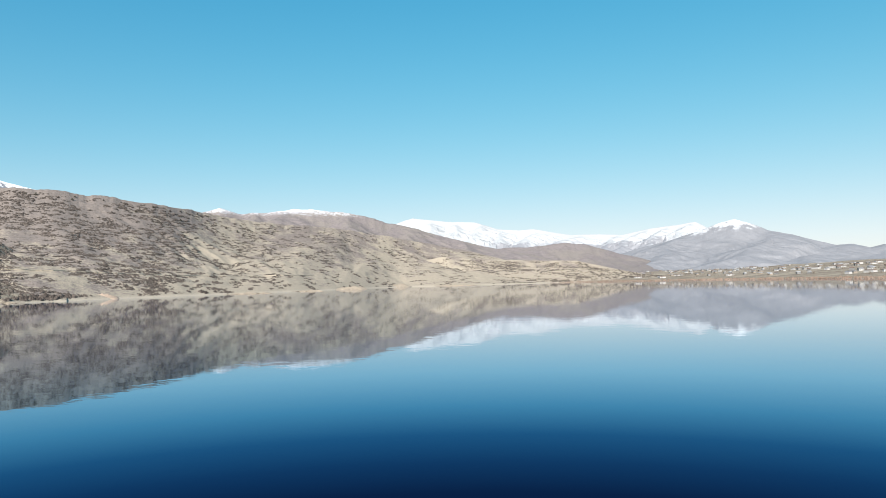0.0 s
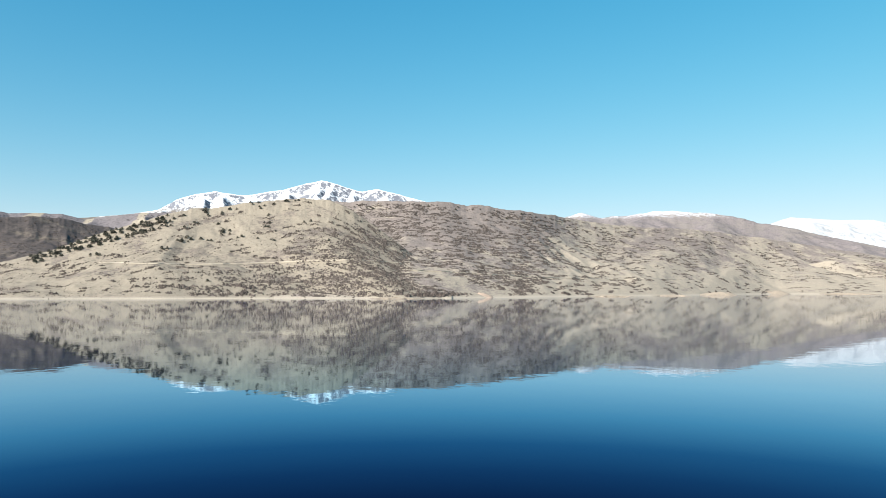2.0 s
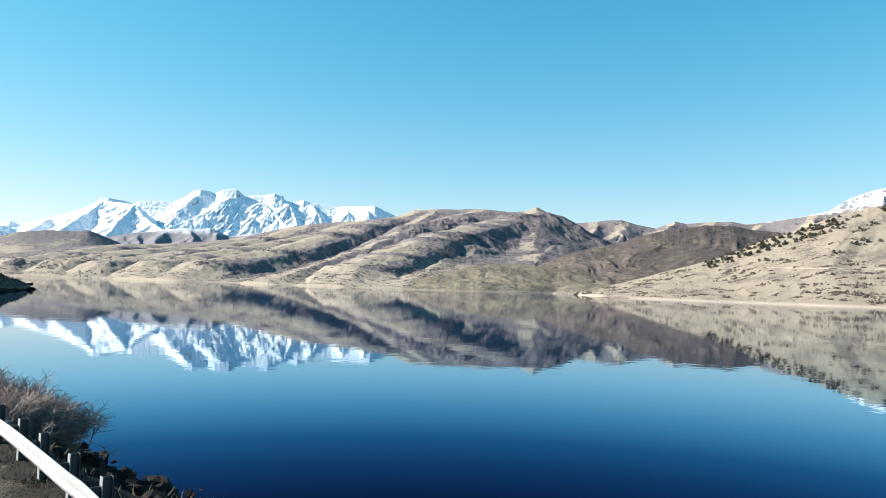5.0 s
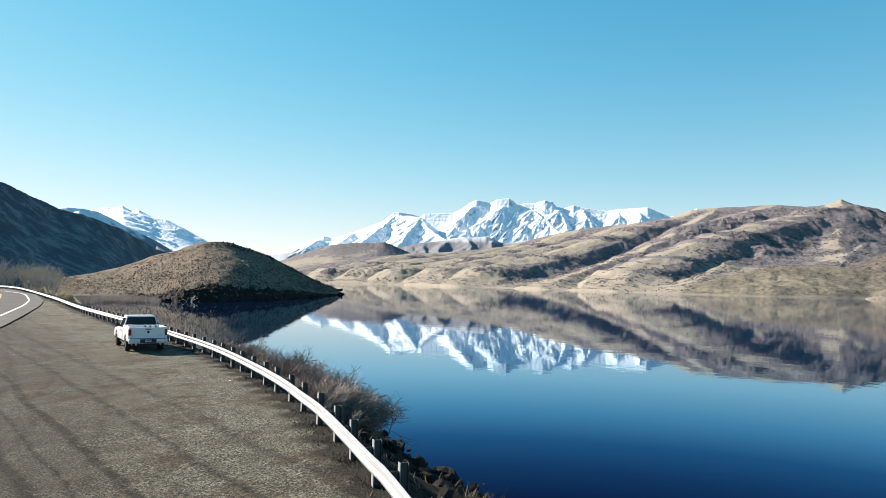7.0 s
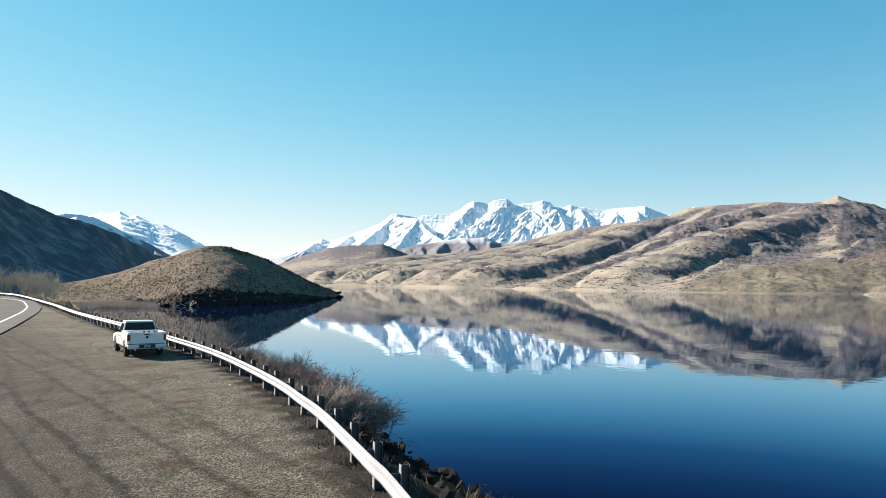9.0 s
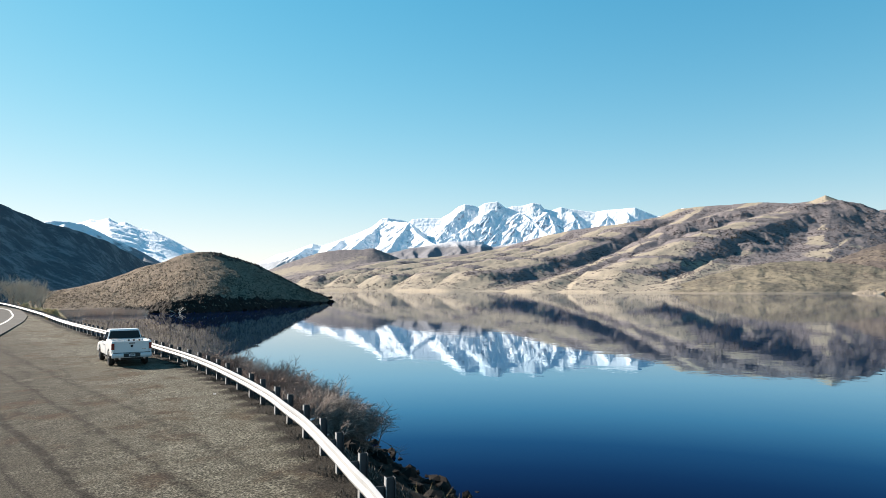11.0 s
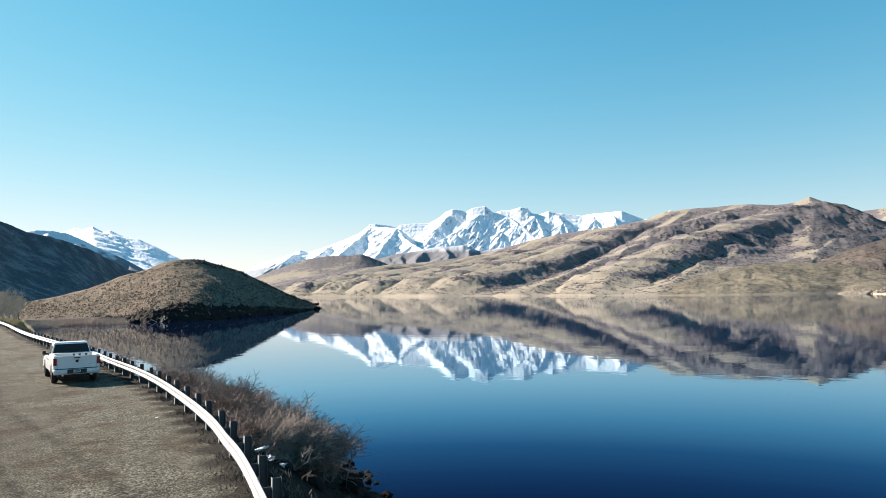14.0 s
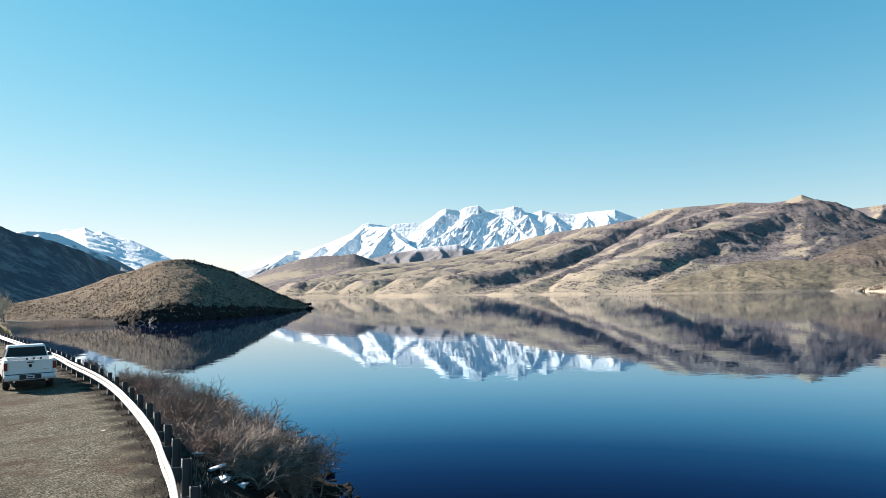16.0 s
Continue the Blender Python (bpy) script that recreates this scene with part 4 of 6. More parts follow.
galvanised = plain("galvanised_steel", (0.36, 0.37, 0.38), 0.5, 0.3, vary=0.1, scale=2.5)
# webs and blocks darkened for shade; the sunlit flange is pale galvanised steel
steel_in_shade = plain("shaded_post", (0.06, 0.063, 0.07), 0.6, 0.2, vary=0.25, scale=4, relief=0.002)
guard_rail = empty("guard_rail", "long curving galvanised steel guard rail on square posts", "guard rail", at=pose(0, 0, GROUND_Z))
# the beam: two humps facing the road, in lapped lengths
WAVE = [(0.0, 0.46), (0.065, 0.49), (0.075, 0.54), (0.015, 0.595), (0.015, 0.625), (0.075, 0.68), (0.065, 0.73), (0.0, 0.76)]
POST_STEP, RAIL_START, RAIL_END = 1.9, 62.0, (len(RAIL) - 1) * 0.25
beam_at = RAIL_START
while beam_at < RAIL_END - 4:
    bm = bmesh.new()
    last = None
    lap = 0.006 if int((beam_at - RAIL_START) / 3.6) % 2 else 0.0
    for k in range(8):
        p, d = along_rail(beam_at + k * (3.6 + 0.25) / 7)
        n = Vector((d[1], -d[0], 0))
        base = Vector((*p, 0)) + n * (lap - 0.05)
        row = [bm.verts.new(base + n * o + Vector((0, 0, z))) for o, z in WAVE] + [bm.verts.new(base + n * (o - 0.012) + Vector((0, 0, z))) for o, z in reversed(WAVE)]
        if last:
            for i in range(len(row)):
                j = (i + 1) % len(row)
                bm.faces.new((last[i], last[j], row[j], row[i]))
        else:
            bm.faces.new(row)
        last = row
    bm.faces.new(reversed(last))
    bmesh.ops.recalc_face_normals(bm, faces=bm.faces)
    part("rail_beam", bm, galvanised, guard_rail)
    beam_at += 3.6
bm = bmesh.new()
for f in ((-0.008, 0.008, -0.075, 0.075), ):
    box(bm, f[0], f[1], f[2], f[3], -0.5, 0.88)
box(bm, -0.075, 0.075, -0.083, -0.071, -0.5, 0.88)
post_me = bpy.data.meshes.new("post")
bm.to_mesh(post_me)
bm.clear()
box(bm, -0.006, 0.006, 0.091, 0.262, 0.5, 0.74)
box(bm, -0.05, 0.05, 0.083, 0.091, 0.5, 0.74)
box(bm, -0.05, 0.05, 0.262, 0.27, 0.5, 0.74)
block_me = bpy.data.meshes.new("block")
bm.to_mesh(block_me)
bm.clear()
box(bm, -0.075, 0.075, 0.071, 0.083, -0.5, 0.88)
flange_me = bpy.data.meshes.new("flange")
bm.to_mesh(flange_me)
bm.clear()
box(bm, -0.02, 0.02, 0.27, 0.287, 0.59, 0.63)
bolt_me = bpy.data.meshes.new("bolt")
bm.to_mesh(bolt_me)
bm.free()
for me, mt in ((post_me, steel_in_shade), (block_me, steel_in_shade), (flange_me, galvanised), (bolt_me, galvanised)):
    me.materials.append(mt)
rng = random.Random(3)
s = RAIL_START + 0.4
while s < RAIL_END - 1:
    p, d = along_rail(s)
    turn = math.degrees(math.atan2(d[1], d[0])) + 180
    post = new("post", post_me)
    post.parent = guard_rail
    n = Vector((d[1], -d[0], 0))
    post.matrix_basis = pose(*(Vector((*p, 0)) - n * 0.32), rng.uniform(-1, 1), rng.uniform(-1, 1), turn)
    flange = new("flange", flange_me)
    flange.parent = post
    block = new("block", block_me)
    block.parent = post
    bolt = new("bolt", bolt_me)
    bolt.parent = block
    s += POST_STEP

# ---- the pickup truck ----
truck_white = plain("white_paint", (0.8, 0.82, 0.84), 0.25, vary=0.03, scale=1.0)
chrome = plain("dull_chrome", (0.62, 0.63, 0.65), 0.25, 0.9, vary=0.08)
black_trim = plain("black_trim", (0.018, 0.018, 0.02), 0.6, vary=0.2)
rubber = plain("tyre_rubber", (0.022, 0.021, 0.02), 0.85, vary=0.25, scale=6)
tail_red = plain("tail_light_red", (0.2, 0.008, 0.009), 0.18, vary=0.1)
plate_white = plain("plate_white", (0.62, 0.64, 0.66), 0.5, vary=0.05)
bed_liner = plain("bed_liner", (0.03, 0.03, 0.032), 0.8, vary=0.2)


def tinted_glass():
    m, nd, lk, b = material("tinted_glass")
    b.inputs["Base Color"].default_value = (0.012, 0.014, 0.016, 1)
    b.inputs["Roughness"].default_value, b.inputs["IOR"].default_value = 0.06, 1.28
    return m


glass = tinted_glass()


def outline(bm, points, x0, x1):
    """A solid from a side outline of (y, z) points, from x0 to x1."""
    a = [bm.verts.new((x0, y, z)) for y, z in points]
    b = [bm.verts.new((x1, y, z)) for y, z in points]
    bm.faces.new(a)
    bm.faces.new(list(reversed(b)))
    for i in range(len(points)):
        j = (i + 1) % len(points)
        bm.faces.new((a[i], b[i], b[j], a[j]))
    bmesh.ops.recalc_face_normals(bm, faces=bm.faces)


def rounded(bm, width, angle=30, segments=2):
    edges = [e for e in bm.edges if len(e.link_faces) == 2 and e.calc_face_angle(0) > radians(angle)]
    bmesh.ops.bevel(bm, geom=edges, offset=width, segments=segments, profile=0.7, affect="EDGES", clamp_overlap=True)


def arch(yc, r, z0, steps=9):
    """Points of a wheel arch over the axle at yc, front to back."""
    out = []
    for k in range(steps + 1):
        a = math.pi * k / steps
        out.append((yc + r * math.cos(a), max(z0, 0.42 + r * math.sin(a))))
    return out


def wheel(parent, x, y, side):
    """side: +1 for the right-hand side of the truck."""
    bm = bmesh.new()
    ring = [(0.0, 0.27), (0.0, 0.36), (0.03, 0.395), (0.09, 0.41), (0.19, 0.41), (0.25, 0.395), (0.28, 0.36), (0.28, 0.27)]
    n = 36
    loops = []
    for k in range(n):
        a = 2 * math.pi * k / n
        loops.append([bm.verts.new((d - 0.14, r * math.cos(a), r * math.sin(a))) for d, r in ring])
    for k in range(n):
        for i in range(len(ring) - 1):
            bm.faces.new((loops[k][i], loops[k][i + 1], loops[(k + 1) % n][i + 1], loops[(k + 1) % n][i]))
    hub = empty("wheel", "", "")
    hub.parent = parent
    hub.matrix_basis = pose(x, y, 0.41)
    bmesh.ops.recalc_face_normals(bm, faces=bm.faces)
    part("tyre", bm, rubber, hub, "black rubber tyre", True)
    bm = bmesh.new()
    for k in range(5):
        a = 2 * math.pi * k / 5
        m = Matrix.Rotation(a, 4, "X")
        box(bm, side * 0.06 - 0.02, side * 0.06 + 0.02, -0.045, 0.045, 0.04, 0.275, m)
    bmesh.ops.create_cone(bm, cap_ends=True, segments=20, radius1=0.08, radius2=0.07, depth=0.06, matrix=Matrix.Translation((side * 0.07, 0, 0)) @ Matrix.Rotation(radians(90), 4, "Y"))
    bmesh.ops.create_cone(bm, cap_ends=False, segments=32, radius1=0.275, radius2=0.275, depth=0.25, matrix=Matrix.Rotation(radians(90), 4, "Y"))
    bmesh.ops.create_cone(bm, cap_ends=True, segments=32, radius1=0.27, radius2=0.27, depth=0.02, matrix=Matrix.Translation((-side * 0.02, 0, 0)) @ Matrix.Rotation(radians(90), 4, "Y"))
    part("rim", bm, chrome, hub, "silver five-spoke wheel rim")


truck = empty("pickup_truck", "white full-size pickup truck parked on the gravel beside the guard rail", "pickup truck")
REAR, FRONT, HALF = -1.78, 1.79, 1.0
# cab and nose, one shell with wheel arches
bm = bmesh.new()
prof = [(-0.62, 0.52), (-0.62, 1.16), (1.05, 1.16), (1.5, 1.15), (2.55, 1.02), (2.78, 0.92), (2.82, 0.5)]
prof += [(FRONT + 0.50, 0.5)] + [(y, z) for y, z in arch(FRONT, 0.49, 0.5)][1:-1] + [(FRONT - 0.50, 0.5)]
outline(bm, prof, -HALF, HALF)
rounded(bm, 0.05)
part("cab_body", bm, truck_white, truck, "", True)
# greenhouse: narrower towards the roof
bm = bmesh.new()
def taper(rear_low, front_low, rear_high, front_high, z0, z1, w0, w1):
    vs = [bm.verts.new(p) for p in ((-w0, rear_low, z0), (w0, rear_low, z0), (w0, front_low, z0), (-w0, front_low, z0),
                                    (-w1, rear_high, z1), (w1, rear_high, z1), (w1, front_high, z1), (-w1, front_high, z1))]
    for f in ((0, 3, 2, 1), (4, 5, 6, 7), (0, 1, 5, 4), (1, 2, 6, 5), (2, 3, 7, 6), (3, 0, 4, 7)):
        bm.faces.new([vs[i] for i in f])
    bmesh.ops.recalc_face_normals(bm, faces=bm.faces)
taper(-0.61, 1.30, -0.45, 0.52, 1.14, 1.90, 0.96, 0.76)
rounded(bm, 0.075, 30, 3)
part("cab_roof", bm, truck_white, truck, "", True)
# windows, each a slab set 6 mm proud of the cab
def quad_slab(name, pts, depth, mat, label=""):
    bm = bmesh.new()
    p = [Vector(q) for q in pts]
    n = (p[1] - p[0]).cross(p[2] - p[0]).normalized() * depth
    a, b = [bm.verts.new(q) for q in p], [bm.verts.new(q + n) for q in p]
    bm.faces.new(list(reversed(a)))
    bm.faces.new(b)
    for i in range(4):
        j = (i + 1) % 4
        bm.faces.new((a[i], a[j], b[j], b[i]))
    bmesh.ops.recalc_face_normals(bm, faces=bm.faces)
    return part(name, bm, mat, truck, label)
def on_rear(x, z):
    t = (z - 1.14) / 0.76
    return (x, -0.61 + 0.16 * t - 0.002, z)
quad_slab("rear_window", [on_rear(-0.87, 1.26), on_rear(0.87, 1.26), on_rear(0.73, 1.81), on_rear(-0.73, 1.81)], 0.012, glass, "dark tinted rear window")
def on_side(sd, y, z):
    return (sd * (0.96 - 0.20 * (z - 1.14) / 0.76 + 0.001), y, z)
for sd in (-1, 1):
    for y0, y1, y2, y3 in ((-0.44, 0.16, 0.14, -0.36), (0.24, 1.02, 0.48, 0.22)):
        pts = [on_side(sd, y0, 1.22), on_side(sd, y1, 1.22), on_side(sd, y2, 1.74), on_side(sd, y3, 1.74)]
        quad_slab("side_window", pts if sd > 0 else list(reversed(pts)), 0.01, glass, "dark tinted side window")
quad_slab("windscreen", [(0.80, 1.245, 1.22), (-0.80, 1.245, 1.22), (-0.66, 0.60, 1.82), (0.66, 0.60, 1.82)], 0.014, glass)
# load bed: two walls with arches, a front wall and a floor
for sd in (-1, 1):
    bm = bmesh.new()
    prof = [(-2.94, 0.62), (-2.94, 1.36), (-0.66, 1.36), (-0.66, 0.52), (REAR + 0.50, 0.52)] + arch(REAR, 0.49, 0.52)[1:-1] + [(REAR - 0.50, 0.56)]
    outline(bm, prof, min(sd * HALF, sd * 0.84), max(sd * HALF, sd * 0.84))
    rounded(bm, 0.035)
    wall = part("bed_side", bm, truck_white, truck, "", True)
    bm = bmesh.new()
    box(bm, min(sd * 0.99, sd * 0.85), max(sd * 0.99, sd * 0.85), -2.9, -0.68, 1.362, 1.385)
    rounded(bm, 0.008)
    part("rail_cap", bm, truck_white, wall)
    bm = bmesh.new()
    box(bm, min(sd * 0.865, sd * 1.008), max(sd * 0.865, sd * 1.008), -2.955, -2.84, 0.94, 1.28)
    rounded(bm, 0.015)
    part("tail_light", bm, tail_red, truck, "red tail light")
    wheel(truck, sd * 0.86, REAR, sd)
    wheel(truck, sd * 0.86, FRONT, sd)
    bm = bmesh.new()
    box(bm, min(sd * 1.02, sd * 1.18), max(sd * 1.02, sd * 1.18), 0.98, 1.1, 1.22, 1.42)
    box(bm, min(sd * 0.93, sd * 1.06), max(sd * 0.93, sd * 1.06), 1.02, 1.08, 1.22, 1.30)
    rounded(bm, 0.03)
    part("wing_mirror", bm, black_trim, truck, "black wing mirror")
    for y in (0.12, -0.40):
        bm = bmesh.new()
        box(bm, min(sd * 0.995, sd * 1.03), max(sd * 0.995, sd * 1.03), y, y + 0.2, 1.04, 1.075)
        part("door_handle", bm, chrome, truck)
bm = bmesh.new()
box(bm, -0.85, 0.85, -2.86, -0.66, 0.70, 0.76)
box(bm, -0.84, 0.84, -0.78, -0.68, 0.76, 1.36)
part("bed_floor", bm, bed_liner, truck, "black lined load bed")
bm = bmesh.new()
box(bm, -0.84, 0.84, -1.25, -0.80, 1.10, 1.40)
rounded(bm, 0.03)
part("tool_box", bm, truck_white, truck, "white tool box across the load bed")
for x in (-0.12, 0.14, 0.42):
    bm = bmesh.new()
    box(bm, x - 0.045, x + 0.045, -2.70, -2.60, 1.3, 1.455)
    rounded(bm, 0.01)
    part("cargo_hook", bm, black_trim, truck, "black cargo hook behind the tailgate")
# tailgate with a pressed recess, handle and badge
bm = bmesh.new()
box(bm, -0.836, 0.836, -2.945, -2.87, 0.74, 1.372)
rounded(bm, 0.02)
box(bm, -0.70, 0.70, -2.958, -2.945, 1.30, 1.36)
gate = part("tailgate", bm, truck_white, truck, "white tailgate")
bm = bmesh.new()
box(bm, -0.14, 0.14, -2.968, -2.945, 1.245, 1.295)
part("handle", bm, black_trim, gate, "black tailgate handle")
bm = bmesh.new()
vs = [bm.verts.new((x, -2.962, z)) for x, z in ((-0.07, 1.18), (0.07, 1.18), (0.062, 1.08), (0.0, 1.03), (-0.062, 1.08))]
bm.faces.new(vs)
bmesh.ops.solidify(bm, geom=bm.faces[:], thickness=0.015)
part("badge", bm, black_trim, gate, "dark shield-shaped badge")
bm = bmesh.new()
box(bm, 0.5, 0.72, -2.952, -2.944, 0.93, 0.955)
part("lettering", bm, chrome, gate, "small chrome lettering as plain bar")
# black strip put in where the gap under the tailgate looks dark
bm = bmesh.new()
box(bm, -0.95, 0.95, -2.952, -2.88, 0.735, 0.775)
part("gate_gap", bm, black_trim, truck, "dark gap below the tailgate")
for z in (0.86, 1.2):
    bm = bmesh.new()
    box(bm, -0.8, 0.8, -2.951, -2.94, z, z + 0.012)
    part("crease", bm, truck_white, gate)
# bumper, plate, exhausts, hitch
bm = bmesh.new()
box(bm, -0.99, 0.99, -3.08, -2.93, 0.50, 0.74)
rounded(bm, 0.03)
bumper = part("rear_bumper", bm, truck_white, truck, "white rear bumper", True)
bm = bmesh.new()
box(bm, -0.42, 0.42, -3.086, -3.0, 0.53, 0.735)
part("plate_recess", bm, black_trim, bumper)
bm = bmesh.new()
box(bm, -0.155, 0.155, -3.096, -3.086, 0.575, 0.705)
plate = part("number_plate", bm, plate_white, truck, "white number plate")
bm = bmesh.new()
box(bm, -0.11, 0.11, -3.099, -3.096, 0.615, 0.665)
part("plate_bar", bm, black_trim, plate)
for x in (-0.62, 0.62):
    bm = bmesh.new()
    bmesh.ops.create_cone(bm, cap_ends=True, segments=16, radius1=0.055, radius2=0.055, depth=0.3, matrix=Matrix.Translation((x, -2.98, 0.47)) @ Matrix.Rotation(radians(90), 4, "X"))
    part("exhaust_tip", bm, chrome, truck)
bm = bmesh.new()
box(bm, -0.04, 0.04, -3.14, -2.9, 0.44, 0.51)
part("tow_hitch", bm, black_trim, truck)
bm = bmesh.new()
box(bm, -0.78, 0.78, -2.8, 2.6, 0.36, 0.56)
box(bm, -0.85, 0.85, -0.3, 1.2, 0.30, 0.36)
part("chassis", bm, black_trim, truck, "dark underside")
bm = bmesh.new()
box(bm, -0.17, 0.17, -0.46, -0.40, 1.80, 1.845)
part("brake_light", bm, tail_red, truck, "high red brake light")
bm = bmesh.new()
box(bm, -0.98, 0.98, 2.78, 2.95, 0.42, 0.64)
rounded(bm, 0.03)
part("front_bumper", bm, chrome, truck)
truck.matrix_basis = pose(-32.02, -26.62, GROUND_Z + 0.0, 0, 0, math.degrees(math.atan2(0.66, -0.75))) @ Matrix.Scale(0.95, 4)

# ---- vegetation and stones ----
bark_grey = plain("grey_bark", (0.16, 0.135, 0.115), 0.9, vary=0.3, scale=3)
twig_brown = plain("brown_twigs", (0.245, 0.178, 0.15), 0.9, vary=0.35, scale=2)
twig_pale = plain("pale_twigs", (0.43, 0.35, 0.305), 0.9, vary=0.3, scale=2)
juniper_green = plain("juniper_foliage", (0.042, 0.043, 0.028), 0.9, vary=0.4, scale=1.5)
sage_grey = plain("sagebrush", (0.135, 0.112, 0.095), 0.95, vary=0.35, scale=0.7)
weed_dark = plain("dead_weeds", (0.05, 0.042, 0.034), 0.95, vary=0.4, scale=4)
dry_grass = plain("dry_grass", (0.3, 0.24, 0.13), 0.9, vary=0.3, scale=3)
straw = plain("yellow_brush", (0.55, 0.47, 0.29), 0.9, vary=0.3, scale=2)
reed_brown = plain("brown_reeds", (0.52, 0.41, 0.34), 0.95, vary=0.3, scale=1)
rock_dark = plain("dark_rock", (0.018, 0.015, 0.0135), 0.9, vary=0.5, scale=2.5, relief=0.03, spec=0.08)
rock_pale = plain("pale_rock", (0.16, 0.145, 0.125), 0.85, vary=0.3, scale=2.5, relief=0.03)
old_snow = plain("old_snow", (0.6, 0.62, 0.66), 0.8, vary=0.1, scale=2, relief=0.03)
dead_wood = plain("bleached_wood", (0.5, 0.46, 0.4), 0.8, vary=0.2, scale=3)
pale_earth = plain("pale_earth", (0.26, 0.215, 0.165), 0.95, vary=0.2, scale=0.3, relief=0.3)
red_earth = plain("red_earth", (0.33, 0.25, 0.19), 0.95, vary=0.25, scale=0.3, relief=0.3)
conifer_far = plain("valley_trees", (0.21, 0.18, 0.15), 0.95, vary=0.3, scale=0.1)


class Pieces:
    """Collects many small polygons and thin sticks and makes one mesh of them."""
    def __init__(self):
        self.v, self.f, self.n, self.sticks = [], [], 0, []

    def add(self, verts, faces):
        self.v.append(np.asarray(verts, float))
        self.f.extend([tuple(i + self.n for i in f) for f in faces])
        self.n += len(verts)

    def add_block(self, verts, faces):
        """verts: count x n x 3; faces: the same for each of them."""
        count, n = verts.shape[:2]
        for f in faces:
            self.f.extend(map(tuple, (np.arange(count)[:, None] * n + np.array(f)[None] + self.n).tolist()))
        self.v.append(verts.reshape(-1, 3))
        self.n += count * n

    def mesh(self, name, mat, smooth=False):
        if self.sticks:
            st = np.array(self.sticks)
            a, b, ra, rb = st[:, 0:3], st[:, 3:6], st[:, 6:7], st[:, 7:8]
            d = (b - a) / (np.linalg.norm(b - a, axis=1)[:, None] + 1e-9)
            u = np.cross(d, np.array([0.3, 0.9, 0.2]))
            u /= np.linalg.norm(u, axis=1)[:, None] + 1e-9
            w = np.cross(d, u)
            ring = [math.cos(k * 2.094) * u + math.sin(k * 2.094) * w for k in range(3)]
            self.add_block(np.stack([a + ra * r for r in ring] + [b + rb * r for r in ring], 1), [(0, 1, 4, 3), (1, 2, 5, 4), (2, 0, 3, 5)])
        me = bpy.data.meshes.new(name)
        me.from_pydata(np.concatenate(self.v).tolist(), [], self.f)
        if smooth:
            me.polygons.foreach_set("use_smooth", [True] * len(me.polygons))
        me.materials.append(mat)
        return me


def twig(pc, a, b, ra, rb):
    """A three-sided tapered stick."""
    pc.sticks.append((*a, *b, ra, rb))


def grow(pc, rg, start, way, length, radius, depth, spread, kids=(3, 5), lift=0.12):
    """A branch of two bent lengths that forks into thinner ones."""
    way = np.array(way) / np.linalg.norm(way)
    bend = way + np.array([rg.gauss(0, 0.16), rg.gauss(0, 0.16), rg.gauss(0, 0.08) + lift])
    bend /= np.linalg.norm(bend)
    mid = np.array(start) + way * length * 0.5
    end = mid + bend * length * 0.5
    twig(pc, start, mid, radius, radius * 0.8)
    twig(pc, mid, end, radius * 0.8, radius * 0.55)
    if depth == 0:
        return
    for k in range(rg.randint(*kids)):
        at = mid + (end - mid) * rg.random() if k else end
        side = bend + np.array([rg.gauss(0, spread), rg.gauss(0, spread), rg.gauss(0, spread * 0.6)])
        grow(pc, rg, at, side, length * rg.uniform(0.5, 0.8), radius * 0.6, depth - 1, spread, kids, lift)


def shrub_meshes(seed, height, stems, depth=3, lean=0.75, radius=0.019):
    rg = random.Random(seed)
    pc = Pieces()
    for k in range(stems):
        a = rg.uniform(0, 6.283)
        out = rg.uniform(0.1, lean * 1.6)
        grow(pc, rg, (0.25 * height * rg.gauss(0, 0.5), 0.25 * height * rg.gauss(0, 0.5), -0.1), (math.cos(a) * out, math.sin(a) * out, 1),
             height * rg.uniform(0.24, 0.38), radius * rg.uniform(0.7, 1.2), depth, 0.85, (4, 5), 0.03)
    return pc


def shrub(name, seed, height, stems, mat, label, at, depth=3, lean=0.75, radius=0.019, group="shrubs along the bank"):
    e = empty(name, label, "shrub", group, at)
    half = stems // 2
    for k, n in enumerate((half, stems - half)):
        o = new("crown", shrub_meshes(seed * 7 + k, height, n, depth, lean, radius).mesh("crown", mat))
        o.parent = e
    return e


def ground_at(x, y):
    z, _, _ = bank_height(np.array([[float(x)]]), np.array([[float(y)]]))
    return float(z[0, 0])


def beside_rail(s, off):
    """A place at s metres along the rail, off metres to the lake side."""
    p, d = along_rail(s)
    return p[0] - d[1] * off, p[1] + d[0] * off


def nearest_s(x, y):
    return float(np.argmin(((RAIL - np.array([x, y])) ** 2).sum(1)) * 0.25)


S0 = nearest_s(-22.6, -13.6)          # along the rail, abreast of the biggest shrub
rg = random.Random(11)
models = [shrub("bare_shrub", 21, 2.1, 42, twig_brown, "leafless grey-brown shrub on the steep lake bank", pose(0, 0, -60), radius=0.023),
          shrub("bare_shrub", 22, 1.9, 46, twig_pale, "leafless pale twiggy shrub on the steep lake bank", pose(0, 0, -60)),
          shrub("bare_shrub", 23, 1.6, 36, twig_brown, "leafless grey-brown shrub on the steep lake bank", pose(0, 0, -60))]
spots = []
for k in range(36):
    ds = -14.5 + k * 0.42 + rg.uniform(-0.3, 0.3)
    spots.append((ds, rg.uniform(1.5, 4.0), rg.uniform(1.0, 1.4)))
